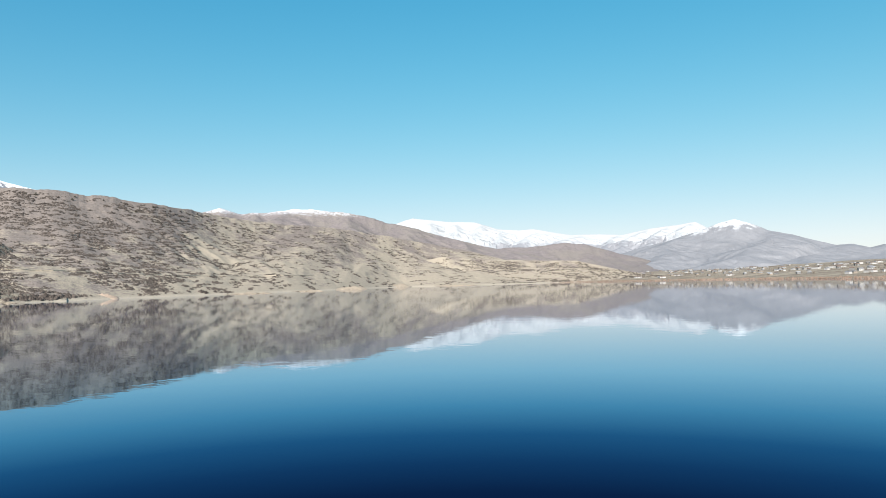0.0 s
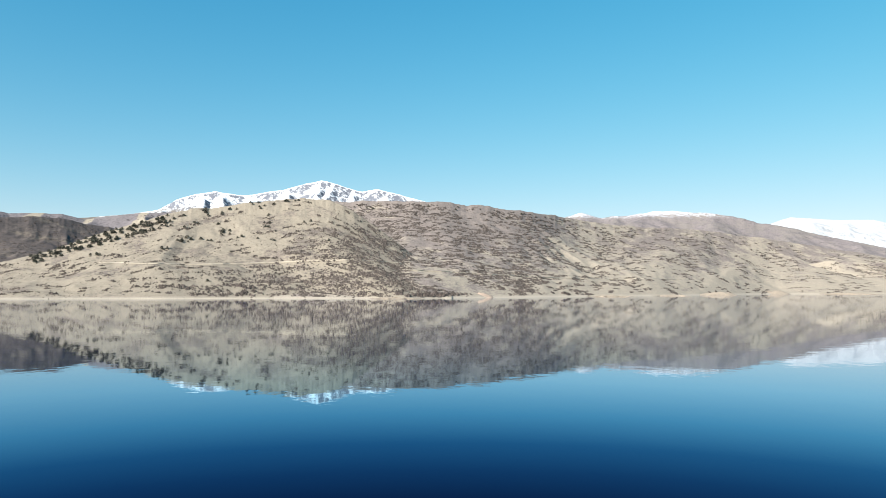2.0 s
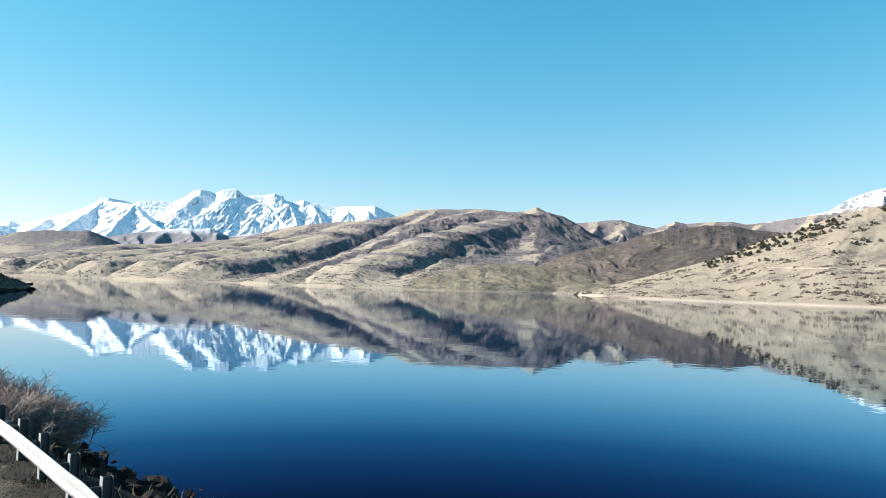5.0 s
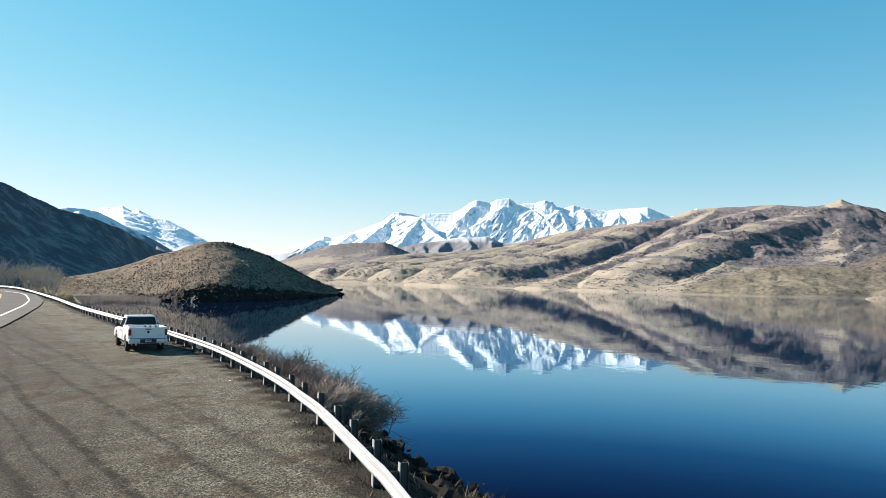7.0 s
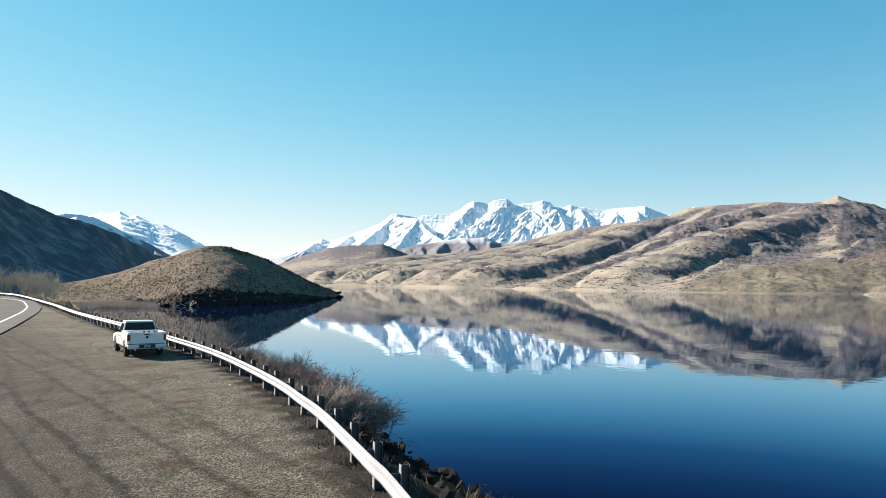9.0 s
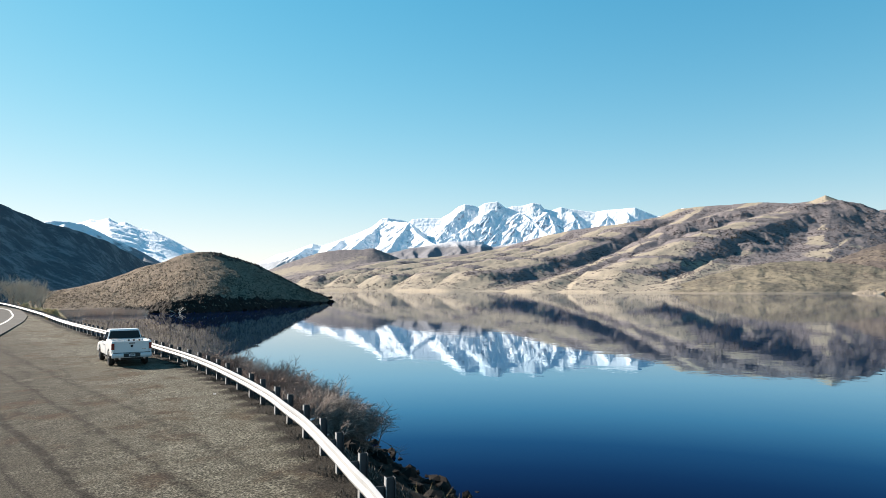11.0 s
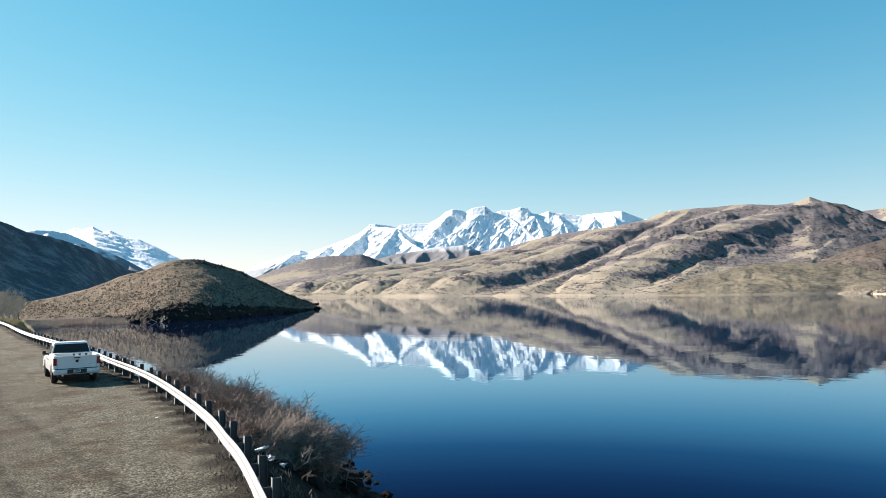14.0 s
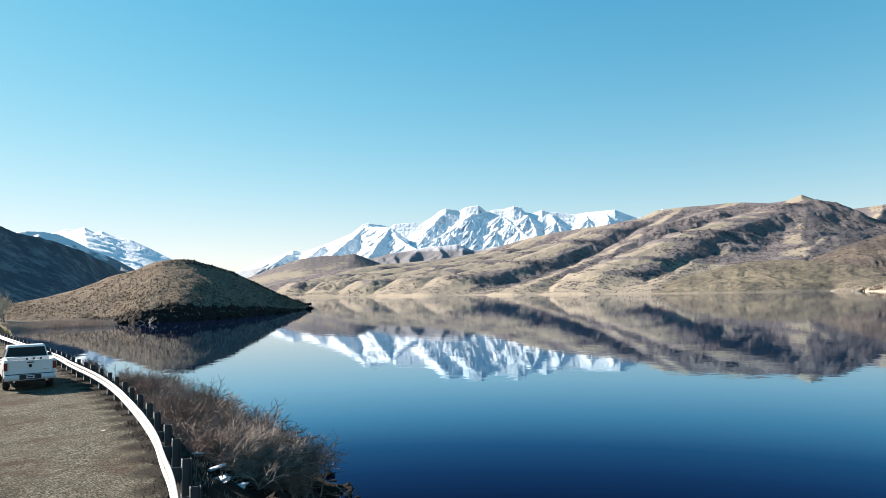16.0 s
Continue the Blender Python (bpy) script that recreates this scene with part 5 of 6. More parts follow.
spots += [(-1.0, 3.4, 1.75), (0.3, 2.9, 1.6), (-2.2, 3.8, 1.7), (-0.4, 4.2, 1.6), (-1.6, 2.6, 1.6), (0.9, 3.6, 1.35), (nearest_s(-40.5, -29.4) - S0, 1.6, 0.8), (nearest_s(-40.8, -29.8) - S0, 2.1, 0.7)]
for k, (ds, off, size) in enumerate(spots):
    x, y = beside_rail(S0 + ds, off)
    m = pose(x, y, ground_at(x, y) - 0.05, rg.uniform(-6, 6), rg.uniform(-6, 6), rg.uniform(0, 360)) @ Matrix.Diagonal((size, size, size * rg.uniform(0.85, 1.1), 1))
    src = models[k % 3]
    if k < 3:
        src.matrix_basis = m
    else:
        c = copy_thing(src, Matrix())
        c.matrix_basis = m

# angular stones on the bank
def stone_mesh(seed, mat):
    rs = random.Random(seed)
    bm = bmesh.new()
    bmesh.ops.create_icosphere(bm, subdivisions=1, radius=1)
    for v in bm.verts:
        v.co = Vector((v.co.x * 1.15, v.co.y * 0.9, v.co.z * 0.7)) * rs.uniform(0.72, 1.2)
    me = bpy.data.meshes.new("stone")
    bm.to_mesh(me)
    bm.free()
    me.materials.append(mat)
    return me


stones = [stone_mesh(k, rock_dark) for k in range(6)] + [stone_mesh(9, rock_pale)]
riprap = empty("rock_bank", "bank of dark angular rocks along the water's edge", "rocks", at=pose(0, 0, 0))
for k in range(290):
    ds = rg.uniform(-10, 20)
    off = 2.2 + 7.2 * rg.random() ** 0.7
    x, y = beside_rail(S0 + ds, off)
    size = rg.choice((0.1, 0.15, 0.2, 0.27, 0.36)) * rg.uniform(0.8, 1.25)
    o = new("stone", stones[rg.randrange(6)])
    o.parent = riprap
    o.matrix_basis = pose(x, y, ground_at(x, y) + size * 0.15, rg.uniform(0, 360), rg.uniform(-25, 25), rg.uniform(0, 360)) @ Matrix.Diagonal((size, size, size, 1))

# patches of old snow among the rocks
for k, (ds, off, w) in enumerate(((nearest_s(-22.8, -11.9) - S0, 1.3, 0.42), (nearest_s(-21.8, -10.6) - S0, 1.5, 0.55), (nearest_s(-21.0, -9.8) - S0, 1.4, 0.45), (nearest_s(-22.2, -10.6) - S0, 2.2, 0.3))):
    x, y = beside_rail(S0 + ds, off)
    bm = bmesh.new()
    bmesh.ops.create_icosphere(bm, subdivisions=3, radius=1)
    for v in bm.verts:
        n = noise.noise(v.co * 1.7 + Vector((k * 3.1, 0, 0)))
        v.co = Vector((v.co.x * w * (1 + 0.6 * n), v.co.y * w * 0.6 * (1 + 0.7 * n), max(v.co.z, -0.3) * 0.06))
    o = part("snow_patch", bm, old_snow, None, "", True, pose(x, y, ground_at(x, y) + 0.06, 14, -14, 40 * k))
    tagged(o, "small patch of old snow between the rocks", "snow", "snow patches on the bank")


def tuft_field(name, places, mat, label, category, height, blades, seed, lean=0.5, width=0.012):
    """Many clumps of upright blades as one mesh."""
    rs = random.Random(seed)
    pc = Pieces()
    for x, y, z, size in places:
        for b in range(blades):
            a, r = rs.uniform(0, 6.283), rs.random() * size * 0.5
            px, py = x + math.cos(a) * r, y + math.sin(a) * r
            h = height * size * rs.uniform(0.5, 1.1)
            lx, ly = rs.gauss(0, lean) * h, rs.gauss(0, lean) * h
            t = rs.uniform(0, 3.14)
            dx, dy = math.cos(t) * width, math.sin(t) * width
            pc.add([(px - dx, py - dy, z - 0.03), (px + dx, py + dy, z - 0.03), (px + lx, py + ly, z + h)], [(0, 1, 2)])
    return tagged(new(name, pc.mesh(name, mat)), label, category, kind="stuff")


places = []
for k in range(330):
    s = S0 + rg.uniform(-55, 15)
    x, y = beside_rail(s, rg.uniform(0.3, 1.5))
    places.append((x, y, ground_at(x, y), rg.uniform(0.5, 1.1)))
tuft_field("verge_grass", places, bark_grey, "dark dead grass along the foot of the guard rail", "grass", 0.14, 22, 5)
places = []
for k in range(420):
    s = S0 + rg.uniform(-45, 18)
    s = round((s - RAIL_START - 0.4) / POST_STEP) * POST_STEP + RAIL_START + 0.4 + rg.gauss(0, 0.25)
    x, y = beside_rail(s, rg.gauss(0.2, 0.1))
    places.append((x, y, ground_at(x, y), rg.uniform(0.5, 1.2)))
tuft_field("post_weeds", places, weed_dark, "dark dead weeds round the feet of the guard rail posts", "weeds", 0.08, 20, 15, 0.6, 0.012)
places = []
for k in range(60):
    x, y = beside_rail(S0 + rg.uniform(6, 17), rg.uniform(4, 8))
    places.append((x, y, ground_at(x, y), rg.uniform(0.6, 1.2)))
tuft_field("bank_grass", places, dry_grass, "pale dry grass stalks between the rocks", "grass", 0.6, 14, 6)
def straw_dome(seed):
    """A rounded bush of fine tips that spread outwards."""
    rs2 = random.Random(seed)
    pc = Pieces()
    for k in range(420):
        a, h = rs2.uniform(0, 6.283), rs2.random()
        r = 0.85 * math.sqrt(1 - h * h * 0.9) * rs2.uniform(0.75, 1.1)
        c = np.array([math.cos(a) * r, math.sin(a) * r, 0.1 + 1.05 * h])
        out = np.array([math.cos(a), math.sin(a), 0.8 + h])
        side = np.array([-math.sin(a), math.cos(a), 0]) * 0.05
        pc.add([c - out * 0.12 - side, c - out * 0.12 + side, c + out * 0.1 + side * rs2.uniform(-1, 1)], [(0, 1, 2)])
    for k in range(14):
        a = rs2.uniform(0, 6.283)
        twig(pc, (0, 0, -0.1), (math.cos(a) * 0.5, math.sin(a) * 0.5, 0.7), 0.02, 0.01)
    return pc


# pale straw-coloured brush beyond the truck
straws = []
for k in range(18):
    x, y = beside_rail(nearest_s(-84, -84) + rg.uniform(-24, 24), rg.uniform(0.7, 2.0))
    m = pose(x, y, ground_at(x, y), 0, 0, rg.uniform(0, 360)) @ Matrix.Diagonal((1.2, 1.2, rg.uniform(0.9, 1.5), 1))
    if k < 3:
        e = empty("straw_brush", "yellowish dry rabbitbrush behind the guard rail", "shrub", "yellow brush behind the rail", m)
        o = new("crown", straw_dome(100 + k).mesh("crown", straw))
        o.parent = e
        straws.append(e)
    else:
        copy_thing(straws[k % 3], Matrix()).matrix_basis = m

# loose stones and scraps on the gravel
pc = Pieces()
ico = stones[0]
iv = np.array([v.co[:] for v in ico.vertices])
fi = [tuple(p.vertices) for p in ico.polygons]
for k in range(1100):
    x, y = beside_rail(S0 + rg.uniform(-30, 16), -0.4 - 13 * rg.random() ** 1.3)
    pc.add(iv * np.array([1, 1, 0.7]) * rg.uniform(0.01, 0.024) + np.array([x, y, GROUND_Z + 0.03]), fi)
tagged(new("loose_stones", pc.mesh("loose_stones", rock_pale)), "small loose stones scattered over the gravel", "stones", kind="stuff")


# a scrap of white paper lying on the gravel
bm = bmesh.new()
q = [bm.verts.new(p) for p in ((-0.07, -0.05, 0.0), (0.06, -0.06, 0.01), (0.08, 0.05, 0.0), (-0.06, 0.06, 0.012), (0.0, 0.0, 0.02))]
for i in range(4):
    bm.faces.new((q[i], q[(i + 1) % 4], q[4]))
o = part("paper_scrap", bm, old_snow, None, "", False, pose(-23.16, -15.0, GROUND_Z + 0.02, 0, 0, 30))
tagged(o, "crumpled scrap of white paper on the gravel", "litter")

# ---- hillside brush, placed on the slopes ----
def sample(surface, rs, lo=0.03, hi=0.99):
    x, y, z, rows = SURFACES[surface]
    j = rs.random() * (x.shape[1] - 2)
    i = (lo + (hi - lo) * rs.random()) * (rows - 2)
    i0, j0, a, b = int(i), int(j), i - int(i), j - int(j)
    def at(g):
        return (g[i0, j0] * (1 - a) + g[i0 + 1, j0] * a) * (1 - b) + (g[i0, j0 + 1] * (1 - a) + g[i0 + 1, j0 + 1] * a) * b
    return at(x), at(y), at(z), i / (rows - 1)


def brush_patches(name, surface, patches, each, size, spread, mat, label, seed, keep=None, lo=0.03, hi=0.985, tall=0.45, covered=False):
    """Brush in low drifts that lie along the contours: each drift is a handful of small ragged clumps. One mesh."""
    rs = np.random.RandomState(seed)
    gx, gy, gz, rows = SURFACES[surface]
    cols = gx.shape[1]
    n = patches * 6
    j, i = rs.rand(n) * (cols - 2), (lo + (hi - lo) * rs.rand(n)) * (rows - 2)
    x, y, z = (g[i.astype(int), j.astype(int)] for g in (gx, gy, gz))
    dense = 0.5 + fbm(x / 75.0, y / 75.0, 3, seed) * 1.1
    if keep:
        dense = keep(x, y, z, i / rows, dense)
    if covered:
        dense = dense * np.clip(COVER[surface][i.astype(int), j.astype(int)] * 2 - 0.7, 0, 1)
    ok = np.flatnonzero((rs.rand(n) < dense) & (z > 1.5))[:patches]
    ic, jc = i[ok].astype(int), j[ok].astype(int)
    step_j = np.hypot(gx[ic, jc + 1] - gx[ic, jc], gy[ic, jc + 1] - gy[ic, jc]) + 0.05
    step_i = np.hypot(gx[ic + 1, jc] - gx[ic, jc], gy[ic + 1, jc] - gy[ic, jc]) + 0.05
    wide = rs.uniform(0.4, 1.6, len(ok))
    j = (j[ok] + 0 * wide)[:, None] + rs.randn(len(ok), each) * (spread * wide / step_j)[:, None]
    i = i[ok][:, None] + rs.randn(len(ok), each) * (0.45 * spread * np.sqrt(wide) / step_i)[:, None]
    j, i = np.clip(j.ravel(), 0, cols - 2.01), np.clip(i.ravel(), 1, rows - 2.01)
    i0, j0 = i.astype(int), j.astype(int)
    a, b = i - i0, j - j0
    def at(g):
        return (g[i0, j0] * (1 - a) + g[i0 + 1, j0] * a) * (1 - b) + (g[i0, j0 + 1] * (1 - a) + g[i0 + 1, j0 + 1] * a) * b
    x, y, z = at(gx), at(gy), at(gz)
    n = len(x)
    s = size * rs.uniform(0.5, 1.4, n)
    ph = rs.rand(n) * 6
    verts = np.zeros((n, 7, 3))
    for k in range(6):
        r = s * rs.uniform(0.6, 1.25, n)
        verts[:, k] = np.stack([x + np.cos(ph + 1.047 * k) * r, y + np.sin(ph + 1.047 * k) * r, z + (0.2 * rs.rand(n) - 0.25) * s * (1 + k % 2)], -1)
    verts[:, 6] = np.stack([x + 0.3 * s * rs.randn(n), y + 0.3 * s * rs.randn(n), z + tall * s * rs.uniform(0.5, 1.3, n)], -1)
    pc = Pieces()
    pc.add_block(verts, [(k, (k + 1) % 6, 6) for k in range(6)])
    return tagged(new(name, pc.mesh(name, mat, True)), label, "brush", kind="stuff")


brush_grey = brush_cover("hillside_brush", (0.06, 0.05, 0.043), (0.135, 0.112, 0.094))
brush_sage = brush_cover("sage_drifts", (0.074, 0.062, 0.054), (0.145, 0.121, 0.106))
brush_dark = brush_cover("dark_brush", (0.06, 0.05, 0.045), (0.12, 0.1, 0.088))
tuft_pale = brush_cover("pale_tufts", (0.18, 0.142, 0.108), (0.36, 0.295, 0.225))
tuft_dark = brush_cover("dark_tufts", (0.045, 0.036, 0.028), (0.14, 0.112, 0.085))
brush_patches("hillside_brush", "brush_hill", 3300, 13, 1.9, 4.4, brush_sage, "grey-brown sagebrush in drifts over the long hillside", 31,
              lambda x, y, z, v, d: (d - 0.4) * 2.6 + 0.15 * np.clip(v * 2 - 0.7, 0, 0.7) + 0.7 * np.clip((-x - 200) / 140, 0, 1) * np.clip(2.2 - v * 1.5, 0, 1), tall=0.42)
brush_patches("hillside_brush", "juniper_hill", 300, 16, 1.3, 3.0, brush_grey, "sparse sagebrush on the grassy hill", 32,
              lambda x, y, z, v, d: 0.75 * d - 0.2 + 0.25 * v, tall=0.8)
brush_patches("hillside_brush", "juniper_hill", 600, 5, 0.7, 8.0, brush_grey, "scattered small bushes on the grassy hill", 45, tall=0.8)
brush_patches("hillside_brush", "juniper_hill", 750, 10, 1.4, 4.0, brush_sage, "thick grey brush on the shaded shoulder of the grassy hill", 38,
              lambda x, y, z, v, d: np.clip((x + 545) / 90, 0, 1) * (d + 0.3), tall=0.8)
def shore_clumps(x, y, z, v, d):
    b = np.degrees(np.arctan2(-x, y))
    return np.where((b > 29) & (b < 34), 0.9, 0) + np.where((b > 17.5) & (b < 21), 0.6, 0) + np.where((b > 45) & (b < 47), 0.7, 0) + 0.03


brush_patches("shore_brush", "brush_hill", 60, 9, 1.9, 3.0, brush_dark, "dark bushes along the far waterline", 46, shore_clumps, lo=0.012, hi=0.05, tall=1.1)
brush_patches("shore_brush", "juniper_hill", 36, 9, 1.7, 2.6, brush_dark, "dark bushes at the foot of the grassy hill", 47, shore_clumps, lo=0.03, hi=0.12, tall=1.1)
brush_patches("hillside_brush", "dark_hill", 900, 9, 1.7, 4.5, brush_dark, "dark brush covering the low hill", 33, lambda x, y, z, v, d: d + 0.2)
brush_patches("hillside_brush", "grass_knoll", 420, 8, 1.0, 4.0, brush_grey, "thin brush on the lake-shore knoll", 34, lambda x, y, z, v, d: d * 0.8)
brush_mauve = brush_cover("mauve_brush", (0.072, 0.064, 0.067), (0.15, 0.135, 0.138))
# scrub leaves the sun-facing flanks bare, which strengthens the painted shade
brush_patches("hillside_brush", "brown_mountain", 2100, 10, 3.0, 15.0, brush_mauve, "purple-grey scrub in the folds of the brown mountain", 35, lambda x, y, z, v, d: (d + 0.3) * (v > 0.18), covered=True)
brush_patches("hillside_brush", "brown_mountain", 700, 10, 2.2, 9.0, brush_mauve, "scattered low brush near the foot of the brown mountain", 42, lambda x, y, z, v, d: (d + 0.1) * (v < 0.3), lo=0.005, hi=0.32)
brush_patches("hillside_brush", "bench_hill", 1100, 10, 2.4, 7.0, brush_sage, "sagebrush drifts on the low tan hill", 40)
brush_patches("hillside_brush", "saddle_ridge", 500, 8, 3.4, 13.0, brush_mauve, "purple-grey scrub on the saddled ridge", 39)
brush_patches("island_brush", "island_hill", 2600, 3, 0.34, 0.6, tuft_dark, "dark sagebrush on the domed lake-shore hill", 36, lambda x, y, z, v, d: d + 0.25, tall=0.9)
brush_patches("island_brush", "island_hill", 70, 7, 0.6, 1.0, brush_dark, "dark low shrubs along the crest of the domed hill", 43, lambda x, y, z, v, d: 0.9 * (x < -258), lo=0.94, hi=0.995, tall=1.0)
brush_patches("island_grass", "island_hill", 6500, 3, 0.3, 0.7, tuft_pale, "pale bunch grass on the domed lake-shore hill", 37, lambda x, y, z, v, d: 0.95 - d * 0.5, tall=0.75)


# junipers: a short trunk and a ragged crown of small clumps
def juniper(seed, label):
    rs = random.Random(seed)
    e = empty("juniper", label, "tree", "junipers on the hillside", pose(0, 0, -60))
    pc = Pieces()
    twig(pc, (0, 0, -0.6), (0.1, 0.05, 1.6), 0.32, 0.18)
    twig(pc, (0, 0, 0.4), (0.7, 0.3, 1.7), 0.18, 0.08)
    twig(pc, (0, 0, 0.5), (-0.6, -0.5, 1.8), 0.18, 0.08)
    o = new("trunk", pc.mesh("trunk", bark_grey))
    o.parent = e
    pc = Pieces()
    for k in range(110):
        a, h = rs.uniform(0, 6.283), rs.random()
        r = (1.9 * (1 - h) ** 0.6 + 0.25) * rs.uniform(0.45, 1.05)
        c = np.array([math.cos(a) * r, math.sin(a) * r, 0.5 + h * 3.6])
        sz = rs.uniform(0.28, 0.62)
        pts = [c + sz * np.array([rs.gauss(0, 0.6), rs.gauss(0, 0.6), rs.gauss(0, 0.55)]) for q in range(5)]
        pc.add(pts, [(0, 1, 2), (0, 2, 3), (0, 3, 4), (1, 4, 2), (2, 4, 3), (0, 4, 1)])
    o = new("crown", pc.mesh("crown", juniper_green))
    o.parent = e
    return e


trees = [juniper(50 + k, "dark green juniper tree on the dry grassy hill") for k in range(3)]


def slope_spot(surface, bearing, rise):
    """The place on a slope at a given bearing and angle up, sighted from the camera's starting point."""
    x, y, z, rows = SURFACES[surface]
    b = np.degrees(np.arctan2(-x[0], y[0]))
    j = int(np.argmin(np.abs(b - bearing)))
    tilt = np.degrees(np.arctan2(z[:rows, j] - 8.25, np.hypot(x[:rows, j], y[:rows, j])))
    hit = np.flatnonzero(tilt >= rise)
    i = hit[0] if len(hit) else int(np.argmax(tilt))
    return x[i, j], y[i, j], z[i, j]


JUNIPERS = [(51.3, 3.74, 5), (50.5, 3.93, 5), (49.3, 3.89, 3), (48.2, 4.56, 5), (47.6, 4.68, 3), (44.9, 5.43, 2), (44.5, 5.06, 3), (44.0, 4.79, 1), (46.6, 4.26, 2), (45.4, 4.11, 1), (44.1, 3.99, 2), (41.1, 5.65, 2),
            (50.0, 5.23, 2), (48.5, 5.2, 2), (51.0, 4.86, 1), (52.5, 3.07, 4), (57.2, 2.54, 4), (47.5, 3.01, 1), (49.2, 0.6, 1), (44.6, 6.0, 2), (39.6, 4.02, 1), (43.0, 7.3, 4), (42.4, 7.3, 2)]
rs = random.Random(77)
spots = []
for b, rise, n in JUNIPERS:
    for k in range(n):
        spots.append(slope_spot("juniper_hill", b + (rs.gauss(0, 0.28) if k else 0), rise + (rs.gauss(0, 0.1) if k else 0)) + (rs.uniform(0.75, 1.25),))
# a thick band just below the crest where the dome falls to the shore, thinning out uphill
gx, gy, gz, rows = SURFACES["juniper_hill"]
band_b = np.degrees(np.arctan2(-gx[0], gy[0]))
for k in range(180):
    b = 61.5 - 9.5 * rs.random() ** 0.9 if k < 160 else rs.uniform(44, 52)
    j = int(np.argmin(np.abs(band_b - b)))
    i = int((rows - 1) * (rs.uniform(0.84, 0.99) if k < 160 else rs.uniform(0.93, 1.0)))
    spots.append((gx[i, j], gy[i, j], gz[i, j], rs.uniform(0.95, 1.5)))
for count, (x, y, z, size) in enumerate(spots):
    m = pose(x, y, z - 0.2, 0, 0, rs.uniform(0, 360)) @ Matrix.Diagonal((size * 0.85, size * 0.85, size * 0.66, 1))
    if count < 3:
        trees[count].matrix_basis = m
    else:
        copy_thing(trees[count % 3], Matrix()).matrix_basis = m
for tries in range(40):
    x, y, z, v = sample("brush_hill", rs, 0.86, 0.995)
    c = copy_thing(trees[tries % 3], Matrix())
    sz = rs.uniform(0.6, 1.1)
    c.matrix_basis = pose(x, y, z - 0.2, 0, 0, rs.uniform(0, 360)) @ Matrix.Diagonal((sz, sz, sz * 0.9, 1))
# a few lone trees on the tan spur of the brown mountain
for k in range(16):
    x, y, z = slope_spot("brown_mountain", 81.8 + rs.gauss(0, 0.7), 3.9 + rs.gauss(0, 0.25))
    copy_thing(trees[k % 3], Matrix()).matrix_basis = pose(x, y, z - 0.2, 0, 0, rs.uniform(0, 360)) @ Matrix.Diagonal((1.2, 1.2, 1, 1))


# ---- bare trees and reeds at the head of the cove ----
def bare_tree(seed, height):
    rs = random.Random(seed)
    e = empty("bare_tree", "leafless grey cottonwood tree near the road", "tree", "bare trees by the cove", pose(0, 0, -60))
    pc = Pieces()
    twig(pc, (0, 0, -0.3), (0.05 * height, 0, height * 0.3), height * 0.028, height * 0.02)
    o = new("trunk", pc.mesh("trunk", bark_grey))
    o.parent = e
    pc = Pieces()
    for k in range(8):
        a = rs.uniform(0, 6.283)
        out = rs.uniform(0.25, 0.7)
        grow(pc, rs, (0.03 * height, 0, height * rs.uniform(0.12, 0.3)), (math.cos(a) * out, math.sin(a) * out, 1), height * rs.uniform(0.28, 0.38), height * 0.015, 4, 0.42, (2, 4), 0.2)
    o = new("crown", pc.mesh("crown", tree_twigs))
    o.parent = e
    return e


tree_twigs = plain("cottonwood_twigs", (0.52, 0.46, 0.38), 0.9, vary=0.25, scale=1)
rs = random.Random(5)
bare = [bare_tree(k, 11.0) for k in range(3)]
for k in range(15):
    b = radians(rs.uniform(135.6, 139.5) if k > 3 else 135.4 + k * 0.6)
    r = rs.uniform(215, 265)
    size = rs.uniform(0.55, 0.95)
    x, y = -math.sin(b) * r, math.cos(b) * r
    m = pose(x, y, max(ground_at(x, y), 0.3) - 0.1, 0, 0, rs.uniform(0, 360)) @ Matrix.Diagonal((size, size, size, 1))
    if k < 3:
        bare[k].matrix_basis = m
    else:
        copy_thing(bare[k % 3], Matrix()).matrix_basis = m

places = []
for k in range(1500):
    b = radians(rs.uniform(128.5, 143))
    r = rs.uniform(225, 262) - 12 * (b > radians(133))
    x, y = -math.sin(b) * r, math.cos(b) * r
    places.append((x, y, 0.1, rs.uniform(1.0, 2.2)))
tuft_field("reed_bed", places, reed_brown, "brown dead reeds and willow at the head of the cove", "reeds", 0.95, 26, 8, 0.4, 0.035)

# dark rocks along the foot of the domed hill
fb, fp = bearing_of(ISLAND_FOOT)
ledge = empty("shore_rocks", "dark rocks strewn along the foot of the domed hill", "rocks")
for k in range(250):
    b = rs.uniform(114.2, 130.2)
    fx, fy = np.interp(-b, -fb, fp[:, 0]), np.interp(-b, -fb, fp[:, 1])
    t = rs.random() * 0.09
    o = new("stone", stones[rs.randrange(6)])
    o.parent = ledge
    sz = rs.uniform(0.5, 1.5)
    o.matrix_basis = pose(fx * (1 + t), fy * (1 + t), t * 28 - 0.1, rs.uniform(0, 360), rs.uniform(-20, 20), rs.uniform(0, 360)) @ Matrix.Diagonal((sz * 1.3, sz * 1.3, sz * 0.8, 1))
